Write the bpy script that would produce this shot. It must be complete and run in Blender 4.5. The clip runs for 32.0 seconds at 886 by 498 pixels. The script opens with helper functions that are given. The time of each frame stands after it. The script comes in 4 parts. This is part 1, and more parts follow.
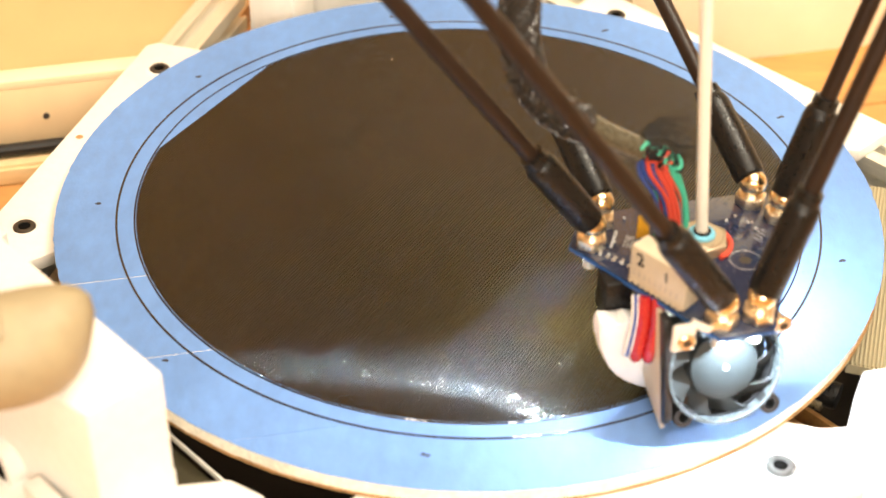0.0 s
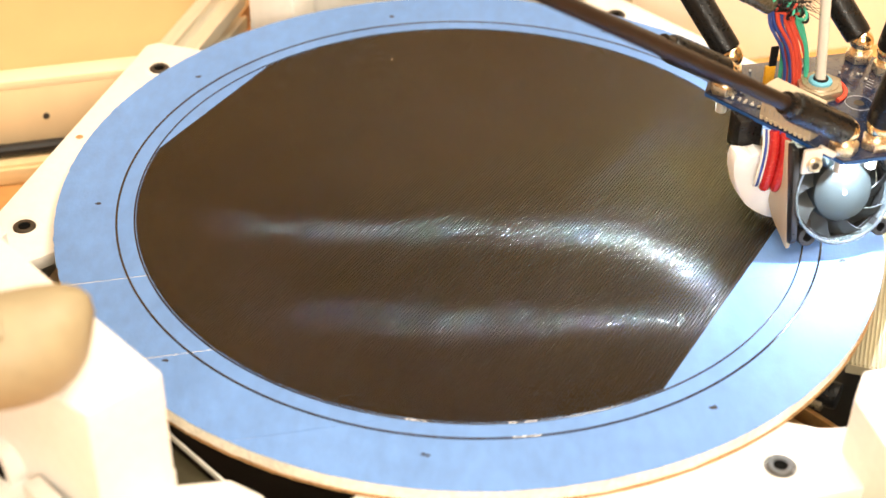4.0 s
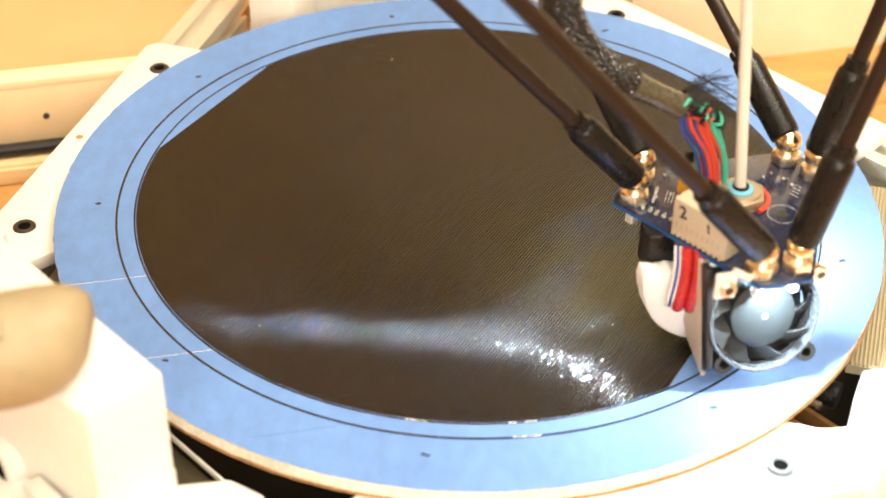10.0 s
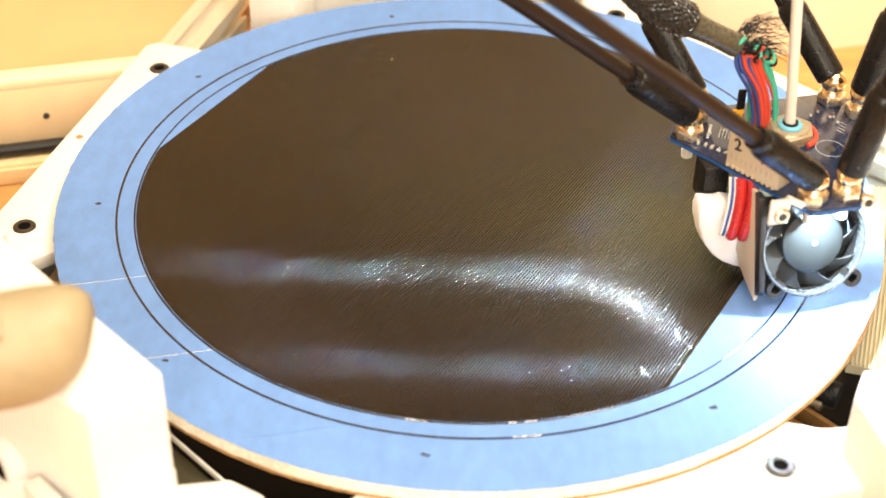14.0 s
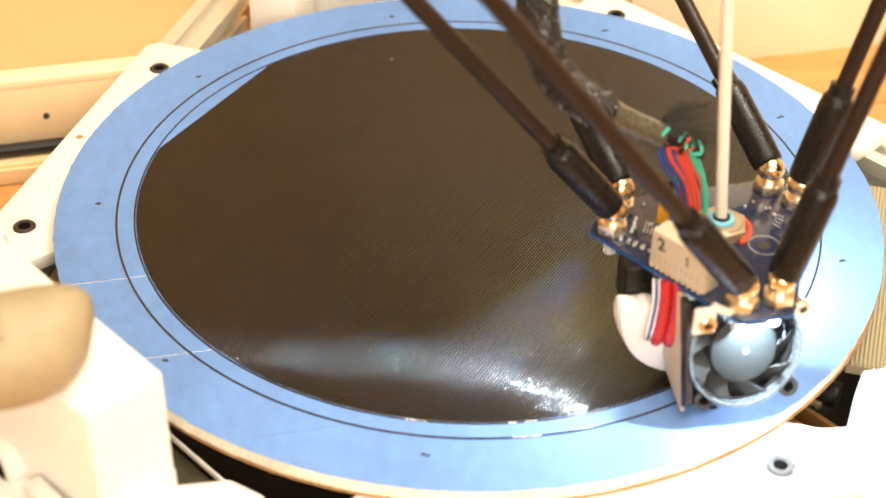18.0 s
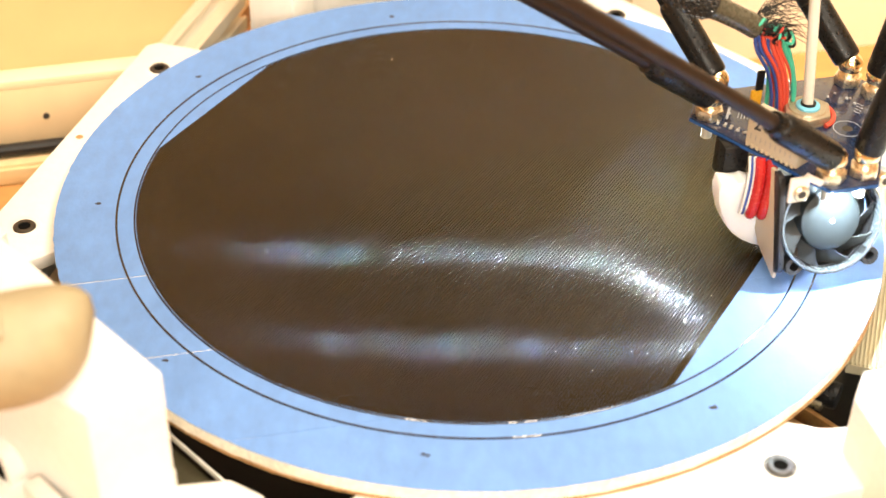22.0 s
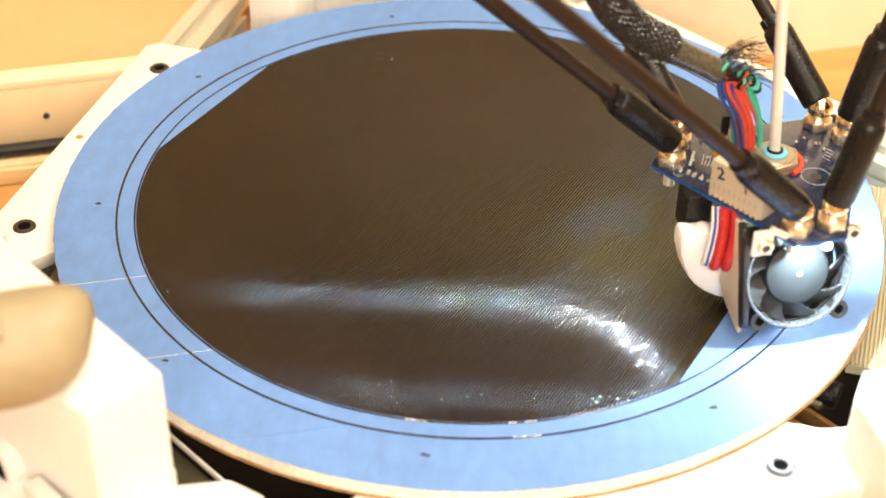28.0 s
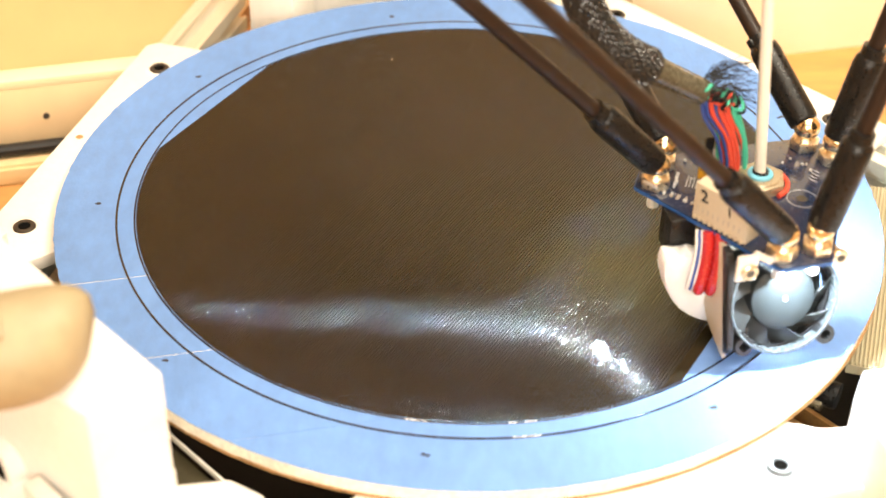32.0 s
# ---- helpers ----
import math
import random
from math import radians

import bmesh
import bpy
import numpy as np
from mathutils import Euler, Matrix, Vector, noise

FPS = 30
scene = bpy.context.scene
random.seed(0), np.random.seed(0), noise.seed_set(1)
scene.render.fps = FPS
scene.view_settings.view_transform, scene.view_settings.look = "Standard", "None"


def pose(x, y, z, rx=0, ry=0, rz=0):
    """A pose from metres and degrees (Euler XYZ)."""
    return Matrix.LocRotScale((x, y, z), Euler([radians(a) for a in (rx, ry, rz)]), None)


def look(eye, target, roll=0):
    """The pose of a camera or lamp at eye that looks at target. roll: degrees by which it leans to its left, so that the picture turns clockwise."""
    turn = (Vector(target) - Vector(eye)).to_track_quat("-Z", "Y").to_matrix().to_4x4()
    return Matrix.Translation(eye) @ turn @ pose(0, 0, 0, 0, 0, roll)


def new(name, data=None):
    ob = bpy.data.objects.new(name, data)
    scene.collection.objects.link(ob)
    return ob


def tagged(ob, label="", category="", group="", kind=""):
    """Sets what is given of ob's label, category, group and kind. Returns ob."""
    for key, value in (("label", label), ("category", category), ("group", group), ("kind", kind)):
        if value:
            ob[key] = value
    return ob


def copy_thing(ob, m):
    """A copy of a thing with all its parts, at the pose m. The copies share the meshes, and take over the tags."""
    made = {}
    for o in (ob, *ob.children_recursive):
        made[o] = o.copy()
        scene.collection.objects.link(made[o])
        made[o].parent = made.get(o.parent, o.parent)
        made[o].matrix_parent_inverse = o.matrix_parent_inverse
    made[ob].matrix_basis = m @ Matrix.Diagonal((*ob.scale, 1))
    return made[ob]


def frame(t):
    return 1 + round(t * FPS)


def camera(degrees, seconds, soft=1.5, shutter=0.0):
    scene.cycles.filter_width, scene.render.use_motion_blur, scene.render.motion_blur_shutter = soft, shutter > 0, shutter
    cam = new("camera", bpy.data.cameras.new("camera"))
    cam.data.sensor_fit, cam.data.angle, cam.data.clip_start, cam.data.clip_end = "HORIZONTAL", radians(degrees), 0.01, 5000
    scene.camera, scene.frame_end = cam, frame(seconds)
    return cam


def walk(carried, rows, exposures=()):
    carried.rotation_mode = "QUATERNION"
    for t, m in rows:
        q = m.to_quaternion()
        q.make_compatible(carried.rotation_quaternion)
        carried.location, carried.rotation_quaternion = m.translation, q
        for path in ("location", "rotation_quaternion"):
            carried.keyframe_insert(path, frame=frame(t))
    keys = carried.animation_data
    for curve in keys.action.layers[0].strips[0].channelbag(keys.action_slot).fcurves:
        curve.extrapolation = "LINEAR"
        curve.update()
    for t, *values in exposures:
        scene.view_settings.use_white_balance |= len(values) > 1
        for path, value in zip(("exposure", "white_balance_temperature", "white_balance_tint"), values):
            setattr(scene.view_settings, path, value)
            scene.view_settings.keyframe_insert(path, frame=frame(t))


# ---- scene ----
cam = camera(31.605, 32.0, soft=1.5)
K = 0.001          # the plan is drawn in millimetres
EYE, TARGET = Vector((-0.01220, -0.50958, 0.36440)), Vector((-0.01002, -0.03424, -0.00171))
walk(cam, [(0.0, look(EYE, TARGET, 0.956)), (32.0, look(EYE, TARGET, 0.956))],
     [(0.0, -0.12), (2.0, -0.17), (3.0, -0.18), (6.0, -0.02), (8.0, -0.13), (10.0, -0.17), (12.0, -0.17), (14.0, -0.04), (16.5, -0.18),
      (19.0, -0.19), (20.0, -0.18), (21.0, -0.08), (24.0, -0.02), (25.5, -0.19), (28.0, -0.20), (29.0, -0.24), (30.0, -0.06), (31.0, 0.0), (32.0, 0.0)])
cam.data.dof.use_dof = True
cam.data.dof.focus_distance = 0.615
cam.data.dof.aperture_fstop = 9.5

# ---- light: a closed warm room, a ceiling lamp and two added fills, all unseen ----
world = bpy.data.worlds.new("world")
scene.world = world
world.use_nodes = True
world.node_tree.nodes["Background"].inputs[0].default_value = (1.0, 0.86, 0.66, 1)
world.node_tree.nodes["Background"].inputs[1].default_value = 0.05
scene.view_settings.exposure = 0.0


def area_lamp(name, eye, target, sx, sy, watts, colour):
    data = bpy.data.lights.new(name, "AREA")
    data.shape, data.size, data.size_y, data.energy, data.color = "RECTANGLE", sx, sy, watts, colour
    ob = new(name, data)
    ob.matrix_world = look(eye, target)
    return ob


WARM = (1.0, 0.90, 0.72)
CEILING_LAMP = area_lamp("ceiling_lamp", (0.28, -0.35, 1.46), (0.25, -0.35, 0.0), 1.5, 1.3, 35, WARM)
# unseen small fill, added to brighten the right side and the panel behind
RIGHT_FILL = area_lamp("right_fill", (0.30, -0.06, 0.75), (0.08, 0.03, 0.0), 0.2, 0.2, 5.0, WARM)
# unseen fill, added to whiten the faces turned towards the viewer
FRONT_FILL = area_lamp("front_fill", (0.05, -1.15, 0.65), (-0.05, 0.0, 0.0), 0.7, 0.5, 14, (1.0, 0.94, 0.82))


# ---- materials ----
def material(name, colour, rough=0.5, metal=0.0, spread=0.15, scale=40.0, bump=0.0, bump_scale=400.0,
             rough_spread=0.1, random_tint=0.0, glow=0.0, coat=0.0, coat_rough=0.03, transmission=0.0, subsurface=0.0, stretch=(1, 1, 1), ior=1.45):
    """A surface with its colour and roughness varied at two scales, and fine relief."""
    m = bpy.data.materials.new(name)
    m.use_nodes = True
    nt = m.node_tree
    b = nt.nodes["Principled BSDF"]
    link = nt.links.new
    tc = nt.nodes.new("ShaderNodeTexCoord")
    mp = nt.nodes.new("ShaderNodeMapping")
    mp.inputs["Scale"].default_value = stretch
    link(tc.outputs["Object"], mp.inputs["Vector"])
    n1 = nt.nodes.new("ShaderNodeTexNoise")
    n1.inputs["Scale"].default_value, n1.inputs["Detail"].default_value = scale, 6
    n2 = nt.nodes.new("ShaderNodeTexNoise")
    n2.inputs["Scale"].default_value, n2.inputs["Detail"].default_value = scale * 9, 3
    link(mp.outputs[0], n1.inputs["Vector"])
    link(mp.outputs[0], n2.inputs["Vector"])
    mix = nt.nodes.new("ShaderNodeMath")
    mix.operation = "ADD"
    link(n1.outputs[0], mix.inputs[0])
    link(n2.outputs[0], mix.inputs[1])
    last = mix.outputs[0]
    if random_tint:
        oi = nt.nodes.new("ShaderNodeObjectInfo")
        ma = nt.nodes.new("ShaderNodeMath")
        ma.operation = "MULTIPLY_ADD"
        ma.inputs[1].default_value = random_tint
        link(oi.outputs["Random"], ma.inputs[0])
        link(last, ma.inputs[2])
        last = ma.outputs[0]
    ramp = nt.nodes.new("ShaderNodeMapRange")
    ramp.inputs["From Min"].default_value, ramp.inputs["From Max"].default_value = 0.6, 1.4
    ramp.inputs["To Min"].default_value, ramp.inputs["To Max"].default_value = 1 - spread, 1 + spread
    link(last, ramp.inputs["Value"])
    mul = nt.nodes.new("ShaderNodeVectorMath")
    mul.operation = "SCALE"
    mul.inputs[0].default_value = colour
    link(ramp.outputs[0], mul.inputs["Scale"])
    link(mul.outputs[0], b.inputs["Base Color"])
    rr = nt.nodes.new("ShaderNodeMapRange")
    rr.inputs["From Min"].default_value, rr.inputs["From Max"].default_value = 0.3, 0.7
    rr.inputs["To Min"].default_value = max(0.02, rough - rough_spread)
    rr.inputs["To Max"].default_value = min(1.0, rough + rough_spread)
    link(n2.outputs[0], rr.inputs["Value"])
    link(rr.outputs[0], b.inputs["Roughness"])
    b.inputs["Metallic"].default_value = metal
    b.inputs["IOR"].default_value = ior
    b.inputs["Coat Weight"].default_value = coat
    b.inputs["Coat Roughness"].default_value = coat_rough
    b.inputs["Transmission Weight"].default_value = transmission
    if subsurface:
        b.inputs["Subsurface Weight"].default_value = subsurface
        b.inputs["Subsurface Radius"].default_value = (0.012, 0.012, 0.011)
        b.inputs["Subsurface Scale"].default_value = 1.0
    if bump:
        n3 = nt.nodes.new("ShaderNodeTexNoise")
        n3.inputs["Scale"].default_value, n3.inputs["Detail"].default_value = bump_scale, 4
        link(mp.outputs[0], n3.inputs["Vector"])
        bp = nt.nodes.new("ShaderNodeBump")
        bp.inputs["Strength"].default_value, bp.inputs["Distance"].default_value = bump, 0.0006
        link(n3.outputs[0], bp.inputs["Height"])
        link(bp.outputs[0], b.inputs["Normal"])
    if glow:
        b.inputs["Emission Color"].default_value = (*colour, 1)
        b.inputs["Emission Strength"].default_value = glow
    return m


TAPE = material("blue_tape", (0.132, 0.264, 0.575), 0.62, spread=0.16, scale=16, bump=0.3, bump_scale=420, random_tint=0.12, stretch=(1.5, 0.7, 1))
CORK = material("fibreboard", (0.88, 0.82, 0.69), 0.85, spread=0.3, scale=60, bump=0.6, bump_scale=700)
CORK_DARK = material("dark_fibreboard", (0.36, 0.20, 0.08), 0.85, spread=0.55, scale=90, bump=0.6, bump_scale=700)
# brown in the base colour stands in for the warm room's reflection
BLACK_PRINT = material("black_filament", (0.0142, 0.0097, 0.0026), 0.125, spread=0.25, scale=30, rough_spread=0.005, ior=1.40, coat=0.07, coat_rough=0.36)
# the gloss is drawn out across the printed lines
gloss = BLACK_PRINT.node_tree.nodes["Principled BSDF"]
gloss.inputs["Anisotropic"].default_value = 1.0
across = BLACK_PRINT.node_tree.nodes.new("ShaderNodeCombineXYZ")
across.inputs[0].default_value, across.inputs[1].default_value = math.sin(radians(60.0)), -math.cos(radians(60.0))
BLACK_PRINT.node_tree.links.new(across.outputs[0], gloss.inputs["Tangent"])
# a line laid forth came out slick, the next one back dull
nt = BLACK_PRINT.node_tree
slick = nt.nodes.new("ShaderNodeAttribute")
slick.attribute_name = "slick"


def by_finish(socket, dull, shiny):
    mr = nt.nodes.new("ShaderNodeMapRange")
    mr.inputs["To Min"].default_value, mr.inputs["To Max"].default_value = dull, shiny
    nt.links.new(slick.outputs["Fac"], mr.inputs["Value"])
    nt.links.new(mr.outputs[0], socket)


by_finish(gloss.inputs["Roughness"], 0.32, 0.12)
by_finish(gloss.inputs["Specular IOR Level"], 0.32, 0.88)
# dull lines are also coloured darker, to pass for shaded gaps
tone = nt.nodes.new("ShaderNodeVectorMath")
tone.operation = "SCALE"
nt.links.new(gloss.inputs["Base Color"].links[0].from_socket, tone.inputs[0])
by_finish(tone.inputs["Scale"], 0.82, 1.06)
nt.links.new(tone.outputs[0], gloss.inputs["Base Color"])
RING_PRINT = material("black_filament_ring", (0.017, 0.0125, 0.006), 0.16, spread=0.25, scale=30, rough_spread=0.03, ior=1.56)
WHITE_PRINT = material("white_printed_plastic", (0.84, 0.82, 0.78), 0.45, spread=0.05, scale=30, bump=0.15, bump_scale=700)
DUCT_PRINT = material("translucent_white_plastic", (0.94, 0.94, 0.93), 0.45, spread=0.03, scale=30, subsurface=0.7)
PANEL = material("beige_panel", (0.70, 0.46, 0.23), 0.6, spread=0.06, scale=5, bump=0.05, bump_scale=100, stretch=(2, 1, 0.3))
# panel colour lightened to make up for weak light on the partition face
PANEL_FACE = material("pale_tan_panel", (0.80, 0.62, 0.38), 0.6, spread=0.06, scale=5, bump=0.05, bump_scale=100, stretch=(2, 1, 0.3))
STRIP = material("pale_beige_strip", (0.86, 0.72, 0.48), 0.6, spread=0.06, scale=8, bump=0.05, bump_scale=100)
# beige panel paled in colour to imitate lamp glare at the right
PANEL_GLARE = material("glare_pale_panel", (0.95, 0.88, 0.70), 0.6, spread=0.05, scale=5, bump=0.05, bump_scale=100)
CREAM_PRINT = material("cream_printed_plastic", (0.40, 0.345, 0.22), 0.5, spread=0.08, scale=40, bump=0.15)
ALU = material("brushed_aluminium", (0.80, 0.77, 0.66), 0.38, metal=0.55, spread=0.1, scale=60, bump=0.1, stretch=(8, 1, 8))
STEEL = material("dark_steel", (0.15, 0.158, 0.162), 0.5, metal=0.9, spread=0.2, scale=200)
BLACK_STEEL = material("blackened_steel", (0.06, 0.052, 0.042), 0.4, metal=0.5, spread=0.2, scale=200)
NICKEL = material("polished_nickel", (0.86, 0.72, 0.50), 0.16, metal=1.0, spread=0.06, scale=200)
BRASS = material("plated_nut", (0.90, 0.80, 0.62), 0.30, metal=1.0, spread=0.08, scale=200)
FITTING = material("pale_plated_fitting", (0.46, 0.39, 0.28), 0.34, metal=0.6, spread=0.08, scale=200)
SCREW = material("plated_screw", (0.72, 0.62, 0.45), 0.28, metal=1.0, spread=0.1, scale=200)
CARBON = material("carbon_tube", (0.018, 0.010, 0.007), 0.40, ior=1.37, spread=0.25, scale=80, bump=0.08, bump_scale=900)
CUP = material("black_moulded_plastic", (0.008, 0.0075, 0.0075), 0.32, ior=1.38, spread=0.2, scale=90, bump=0.12, bump_scale=900)
PCB = material("navy_circuit_board", (0.011, 0.022, 0.058), 0.22, spread=0.25, scale=150, coat=0.4)
PCB_EDGE = material("blue_laminate_edge", (0.018, 0.085, 0.29), 0.35, spread=0.15, scale=150)
INK = material("white_print_ink", (0.55, 0.56, 0.56), 0.5, spread=0.05)
CHIP = material("grey_component", (0.42, 0.38, 0.33), 0.4, spread=0.3, scale=400)
FAN_BLACK = material("fan_shroud_plastic", (0.015, 0.015, 0.016), 0.35, spread=0.2, scale=90)
FAN_GREY = material("grey_fan_plastic", (0.019, 0.024, 0.026), 0.45, spread=0.08, scale=60, rough_spread=0.05, ior=1.36)
FAN_BLADE = material("pale_grey_blade_plastic", (0.030, 0.035, 0.037), 0.42, spread=0.08, scale=60)
FAN_CLEAR = material("smoky_fan_ring", (0.07, 0.083, 0.09), 0.25, spread=0.1, scale=60)
CREAM = material("cream_connector_nylon", (0.58, 0.50, 0.37), 0.45, spread=0.06, scale=80)
PTFE = material("white_ptfe", (0.80, 0.77, 0.70), 0.35, spread=0.03, scale=60)
COLLAR = material("pale_blue_collar", (0.17, 0.50, 0.68), 0.4, spread=0.06, scale=150)
RED = material("red_silicone", (0.70, 0.085, 0.05), 0.42, spread=0.12, scale=150)
RED_CLEAR = material("red_tubing", (0.48, 0.02, 0.02), 0.22, spread=0.12, scale=150, coat=0.5)
BLUE_WIRE = material("blue_wire", (0.04, 0.08, 0.32), 0.42, spread=0.12, scale=150)
GREEN_WIRE = material("green_wire", (0.07, 0.52, 0.36), 0.42, spread=0.12, scale=150)
WHITE_WIRE = material("white_wire", (0.78, 0.76, 0.72), 0.42, spread=0.06, scale=150)
YELLOW = material("amber_tape", (0.80, 0.42, 0.03), 0.3, spread=0.1, scale=150)
SLEEVE = material("black_braid", (0.005, 0.005, 0.005), 0.6, spread=0.35, scale=300, bump=0.4, bump_scale=1200)
BRAID = material("grey_braid_strand", (0.030, 0.027, 0.024), 0.20, spread=0.4, scale=500, ior=1.6)
SHRINK = material("grey_heat_shrink", (0.065, 0.06, 0.042), 0.27, spread=0.2, scale=90, bump=0.1, coat=0.5, coat_rough=0.12)
RECESS_SHADE = material("recess_shade_black", (0.006, 0.006, 0.006), 0.95, spread=0.2, ior=1.1)
INK_BLACK = material("black_marker_ink", (0.02, 0.02, 0.025), 0.5, spread=0.1)
TAN = material("tan_moulded_cover", (0.35, 0.29, 0.18), 0.50, spread=0.12, scale=20)
OLIVE = material("olive_metal_web", (0.07, 0.062, 0.035), 0.45, spread=0.3, scale=60, metal=0.3)
PLYWOOD = material("pale_plywood", (0.72, 0.54, 0.30), 0.55, spread=0.14, scale=9, bump=0.15, bump_scale=200, stretch=(1, 1, 9))
ORANGE_WOOD = material("orange_pine", (0.56, 0.28, 0.09), 0.5, spread=0.25, scale=8, bump=0.2, bump_scale=200, stretch=(1, 8, 8))
WALL = material("warm_wall_paint", (0.78, 0.58, 0.31), 0.8, spread=0.06, scale=4, bump=0.1, bump_scale=200)
CEILING = material("ceiling_paint", (0.72, 0.61, 0.43), 0.85, spread=0.04, scale=4)
BED_SHADE = material("shade_dark_board", (0.030, 0.022, 0.016), 0.5, spread=0.3, scale=30)
CABLE = material("black_rubber_cable", (0.012, 0.011, 0.011), 0.5, spread=0.2)
LED = material("white_led", (0.80, 0.92, 1.0), 0.4, glow=13500.0)


# ---- mesh helpers, all in millimetres ----
def finish(bm, name, mat, smooth=35):
    bmesh.ops.recalc_face_normals(bm, faces=bm.faces[:])
    bmesh.ops.scale(bm, vec=(K, K, K), verts=bm.verts[:])
    me = bpy.data.meshes.new(name)
    bm.to_mesh(me)
    bm.free()
    me.materials.append(mat)
    if smooth:
        me.shade_smooth()
        me.set_sharp_from_angle(angle=radians(smooth))
    return me


def part(name, bm, mat, parent, label="", smooth=35):
    ob = new(name, finish(bm, name, mat, smooth))
    ob.parent = parent
    return tagged(ob, label)


def thing(name, label, category, group="", kind="", m=None):
    ob = tagged(new(name), label, category, group, kind)
    ob.empty_display_size = 0.01
    if m is not None:
        ob.matrix_world = m
    return ob


def solid(name, bm, mat, label, category, group="", kind="", smooth=35):
    return tagged(new(name, finish(bm, name, mat, smooth)), label, category, group, kind)


def mm(x, y, z, rx=0, ry=0, rz=0):
    """A pose given in millimetres and degrees."""
    return pose(x * K, y * K, z * K, rx, ry, rz)


def at(x, y, z, rx=0, ry=0, rz=0):
    """A pose inside a mesh that is still in millimetres."""
    return pose(x, y, z, rx, ry, rz)


def box(bm, m, sx, sy, sz, bevel=0.0, seg=2):
    vs = bmesh.ops.create_cube(bm, size=1.0, matrix=m @ Matrix.Diagonal((sx, sy, sz, 1)))["verts"]
    if bevel:
        es = list({e for v in vs for e in v.link_edges})
        bmesh.ops.bevel(bm, geom=es, offset=bevel, segments=seg, affect="EDGES", profile=0.5)
    return bm


def rod(bm, p0, p1, r0, r1=None, seg=16, caps=True):
    p0, p1 = Vector(p0), Vector(p1)
    d = p1 - p0
    m = Matrix.Translation((p0 + p1) / 2) @ d.to_track_quat("Z", "Y").to_matrix().to_4x4()
    bmesh.ops.create_cone(bm, cap_ends=caps, segments=seg, radius1=r0, radius2=r0 if r1 is None else r1, depth=d.length, matrix=m)
    return bm


def ball(bm, c, r, seg=20):
    bmesh.ops.create_uvsphere(bm, u_segments=seg, v_segments=seg // 2 + 2, radius=r, matrix=Matrix.Translation(c))
    return bm


def lathe(bm, profile, seg=32, m=None, a0=0.0, a1=360.0):
    """Turns (radius, height) pairs about the z axis."""
    m = m or Matrix.Identity(4)
    full = abs(a1 - a0) >= 359.9
    n = seg if full else seg + 1
    rows = []
    for i in range(n):
        a = radians(a0 + (a1 - a0) * i / seg)
        rows.append([bm.verts.new(m @ Vector((r * math.cos(a), r * math.sin(a), z))) for r, z in profile])
    for i in range(seg):
        p, q = rows[i], rows[(i + 1) % n]
        for j in range(len(profile) - 1):
            bm.faces.new((p[j], q[j], q[j + 1], p[j + 1]))
    return bm


def prism(bm, poly, z0, z1, m=None, bevel=0.0):
    m = m or Matrix.Identity(4)
    lo = [bm.verts.new(m @ Vector((x, y, z0))) for x, y in poly]
    hi = [bm.verts.new(m @ Vector((x, y, z1))) for x, y in poly]
    fs = [bm.faces.new(lo[::-1]), bm.faces.new(hi)]
    for i in range(len(poly)):
        j = (i + 1) % len(poly)
        fs.append(bm.faces.new((lo[i], lo[j], hi[j], hi[i])))
    if bevel:
        bmesh.ops.bevel(bm, geom=list({e for f in fs for e in f.edges}), offset=bevel, segments=2, affect="EDGES", profile=0.5)
    return bm


def sweep(bm, pts, r, seg=10):
    """A round tube through the points."""
    pts = [Vector(p) for p in pts]
    rings, up = [], Vector((0.31, 0.22, 0.92))
    for i, p in enumerate(pts):
        d = (pts[min(i + 1, len(pts) - 1)] - pts[max(i - 1, 0)]).normalized()
        x = (up - d * up.dot(d)).normalized()
        y, up = d.cross(x), x
        rings.append([bm.verts.new(p + x * (r * math.cos(2 * math.pi * k / seg)) + y * (r * math.sin(2 * math.pi * k / seg))) for k in range(seg)])
    for a, b in zip(rings, rings[1:]):
        for k in range(seg):
            bm.faces.new((a[k], a[(k + 1) % seg], b[(k + 1) % seg], b[k]))
    bm.faces.new(rings[0][::-1])
    bm.faces.new(rings[-1])
    return bm


def curve_points(ctrl, n=24):
    """A smooth line through the control points."""
    c = [Vector(p) for p in ctrl]
    c = [c[0] * 2 - c[1]] + c + [c[-1] * 2 - c[-2]]
    out = []
    for i in range(1, len(c) - 2):
        for k in range(n):
            t = k / n
            a, b, d, e = c[i - 1], c[i], c[i + 1], c[i + 2]
            out.append(0.5 * ((2 * b) + (d - a) * t + (2 * a - 5 * b + 4 * d - e) * t * t + (3 * b - a - 3 * d + e) * t ** 3))
    return out + [c[-2]]


def hexagon(r, turn=0.0):
    return [(r * math.cos(radians(60 * k + turn)), r * math.sin(radians(60 * k + turn))) for k in range(6)]


def rounded(w, h, r, seg=5):
    pts = []
    for cx, cy, a in ((w / 2 - r, h / 2 - r, 0), (-w / 2 + r, h / 2 - r, 90), (-w / 2 + r, -h / 2 + r, 180), (w / 2 - r, -h / 2 + r, 270)):
        pts += [(cx + r * math.cos(radians(a + 90 * k / seg)), cy + r * math.sin(radians(a + 90 * k / seg))) for k in range(seg + 1)]
    return pts


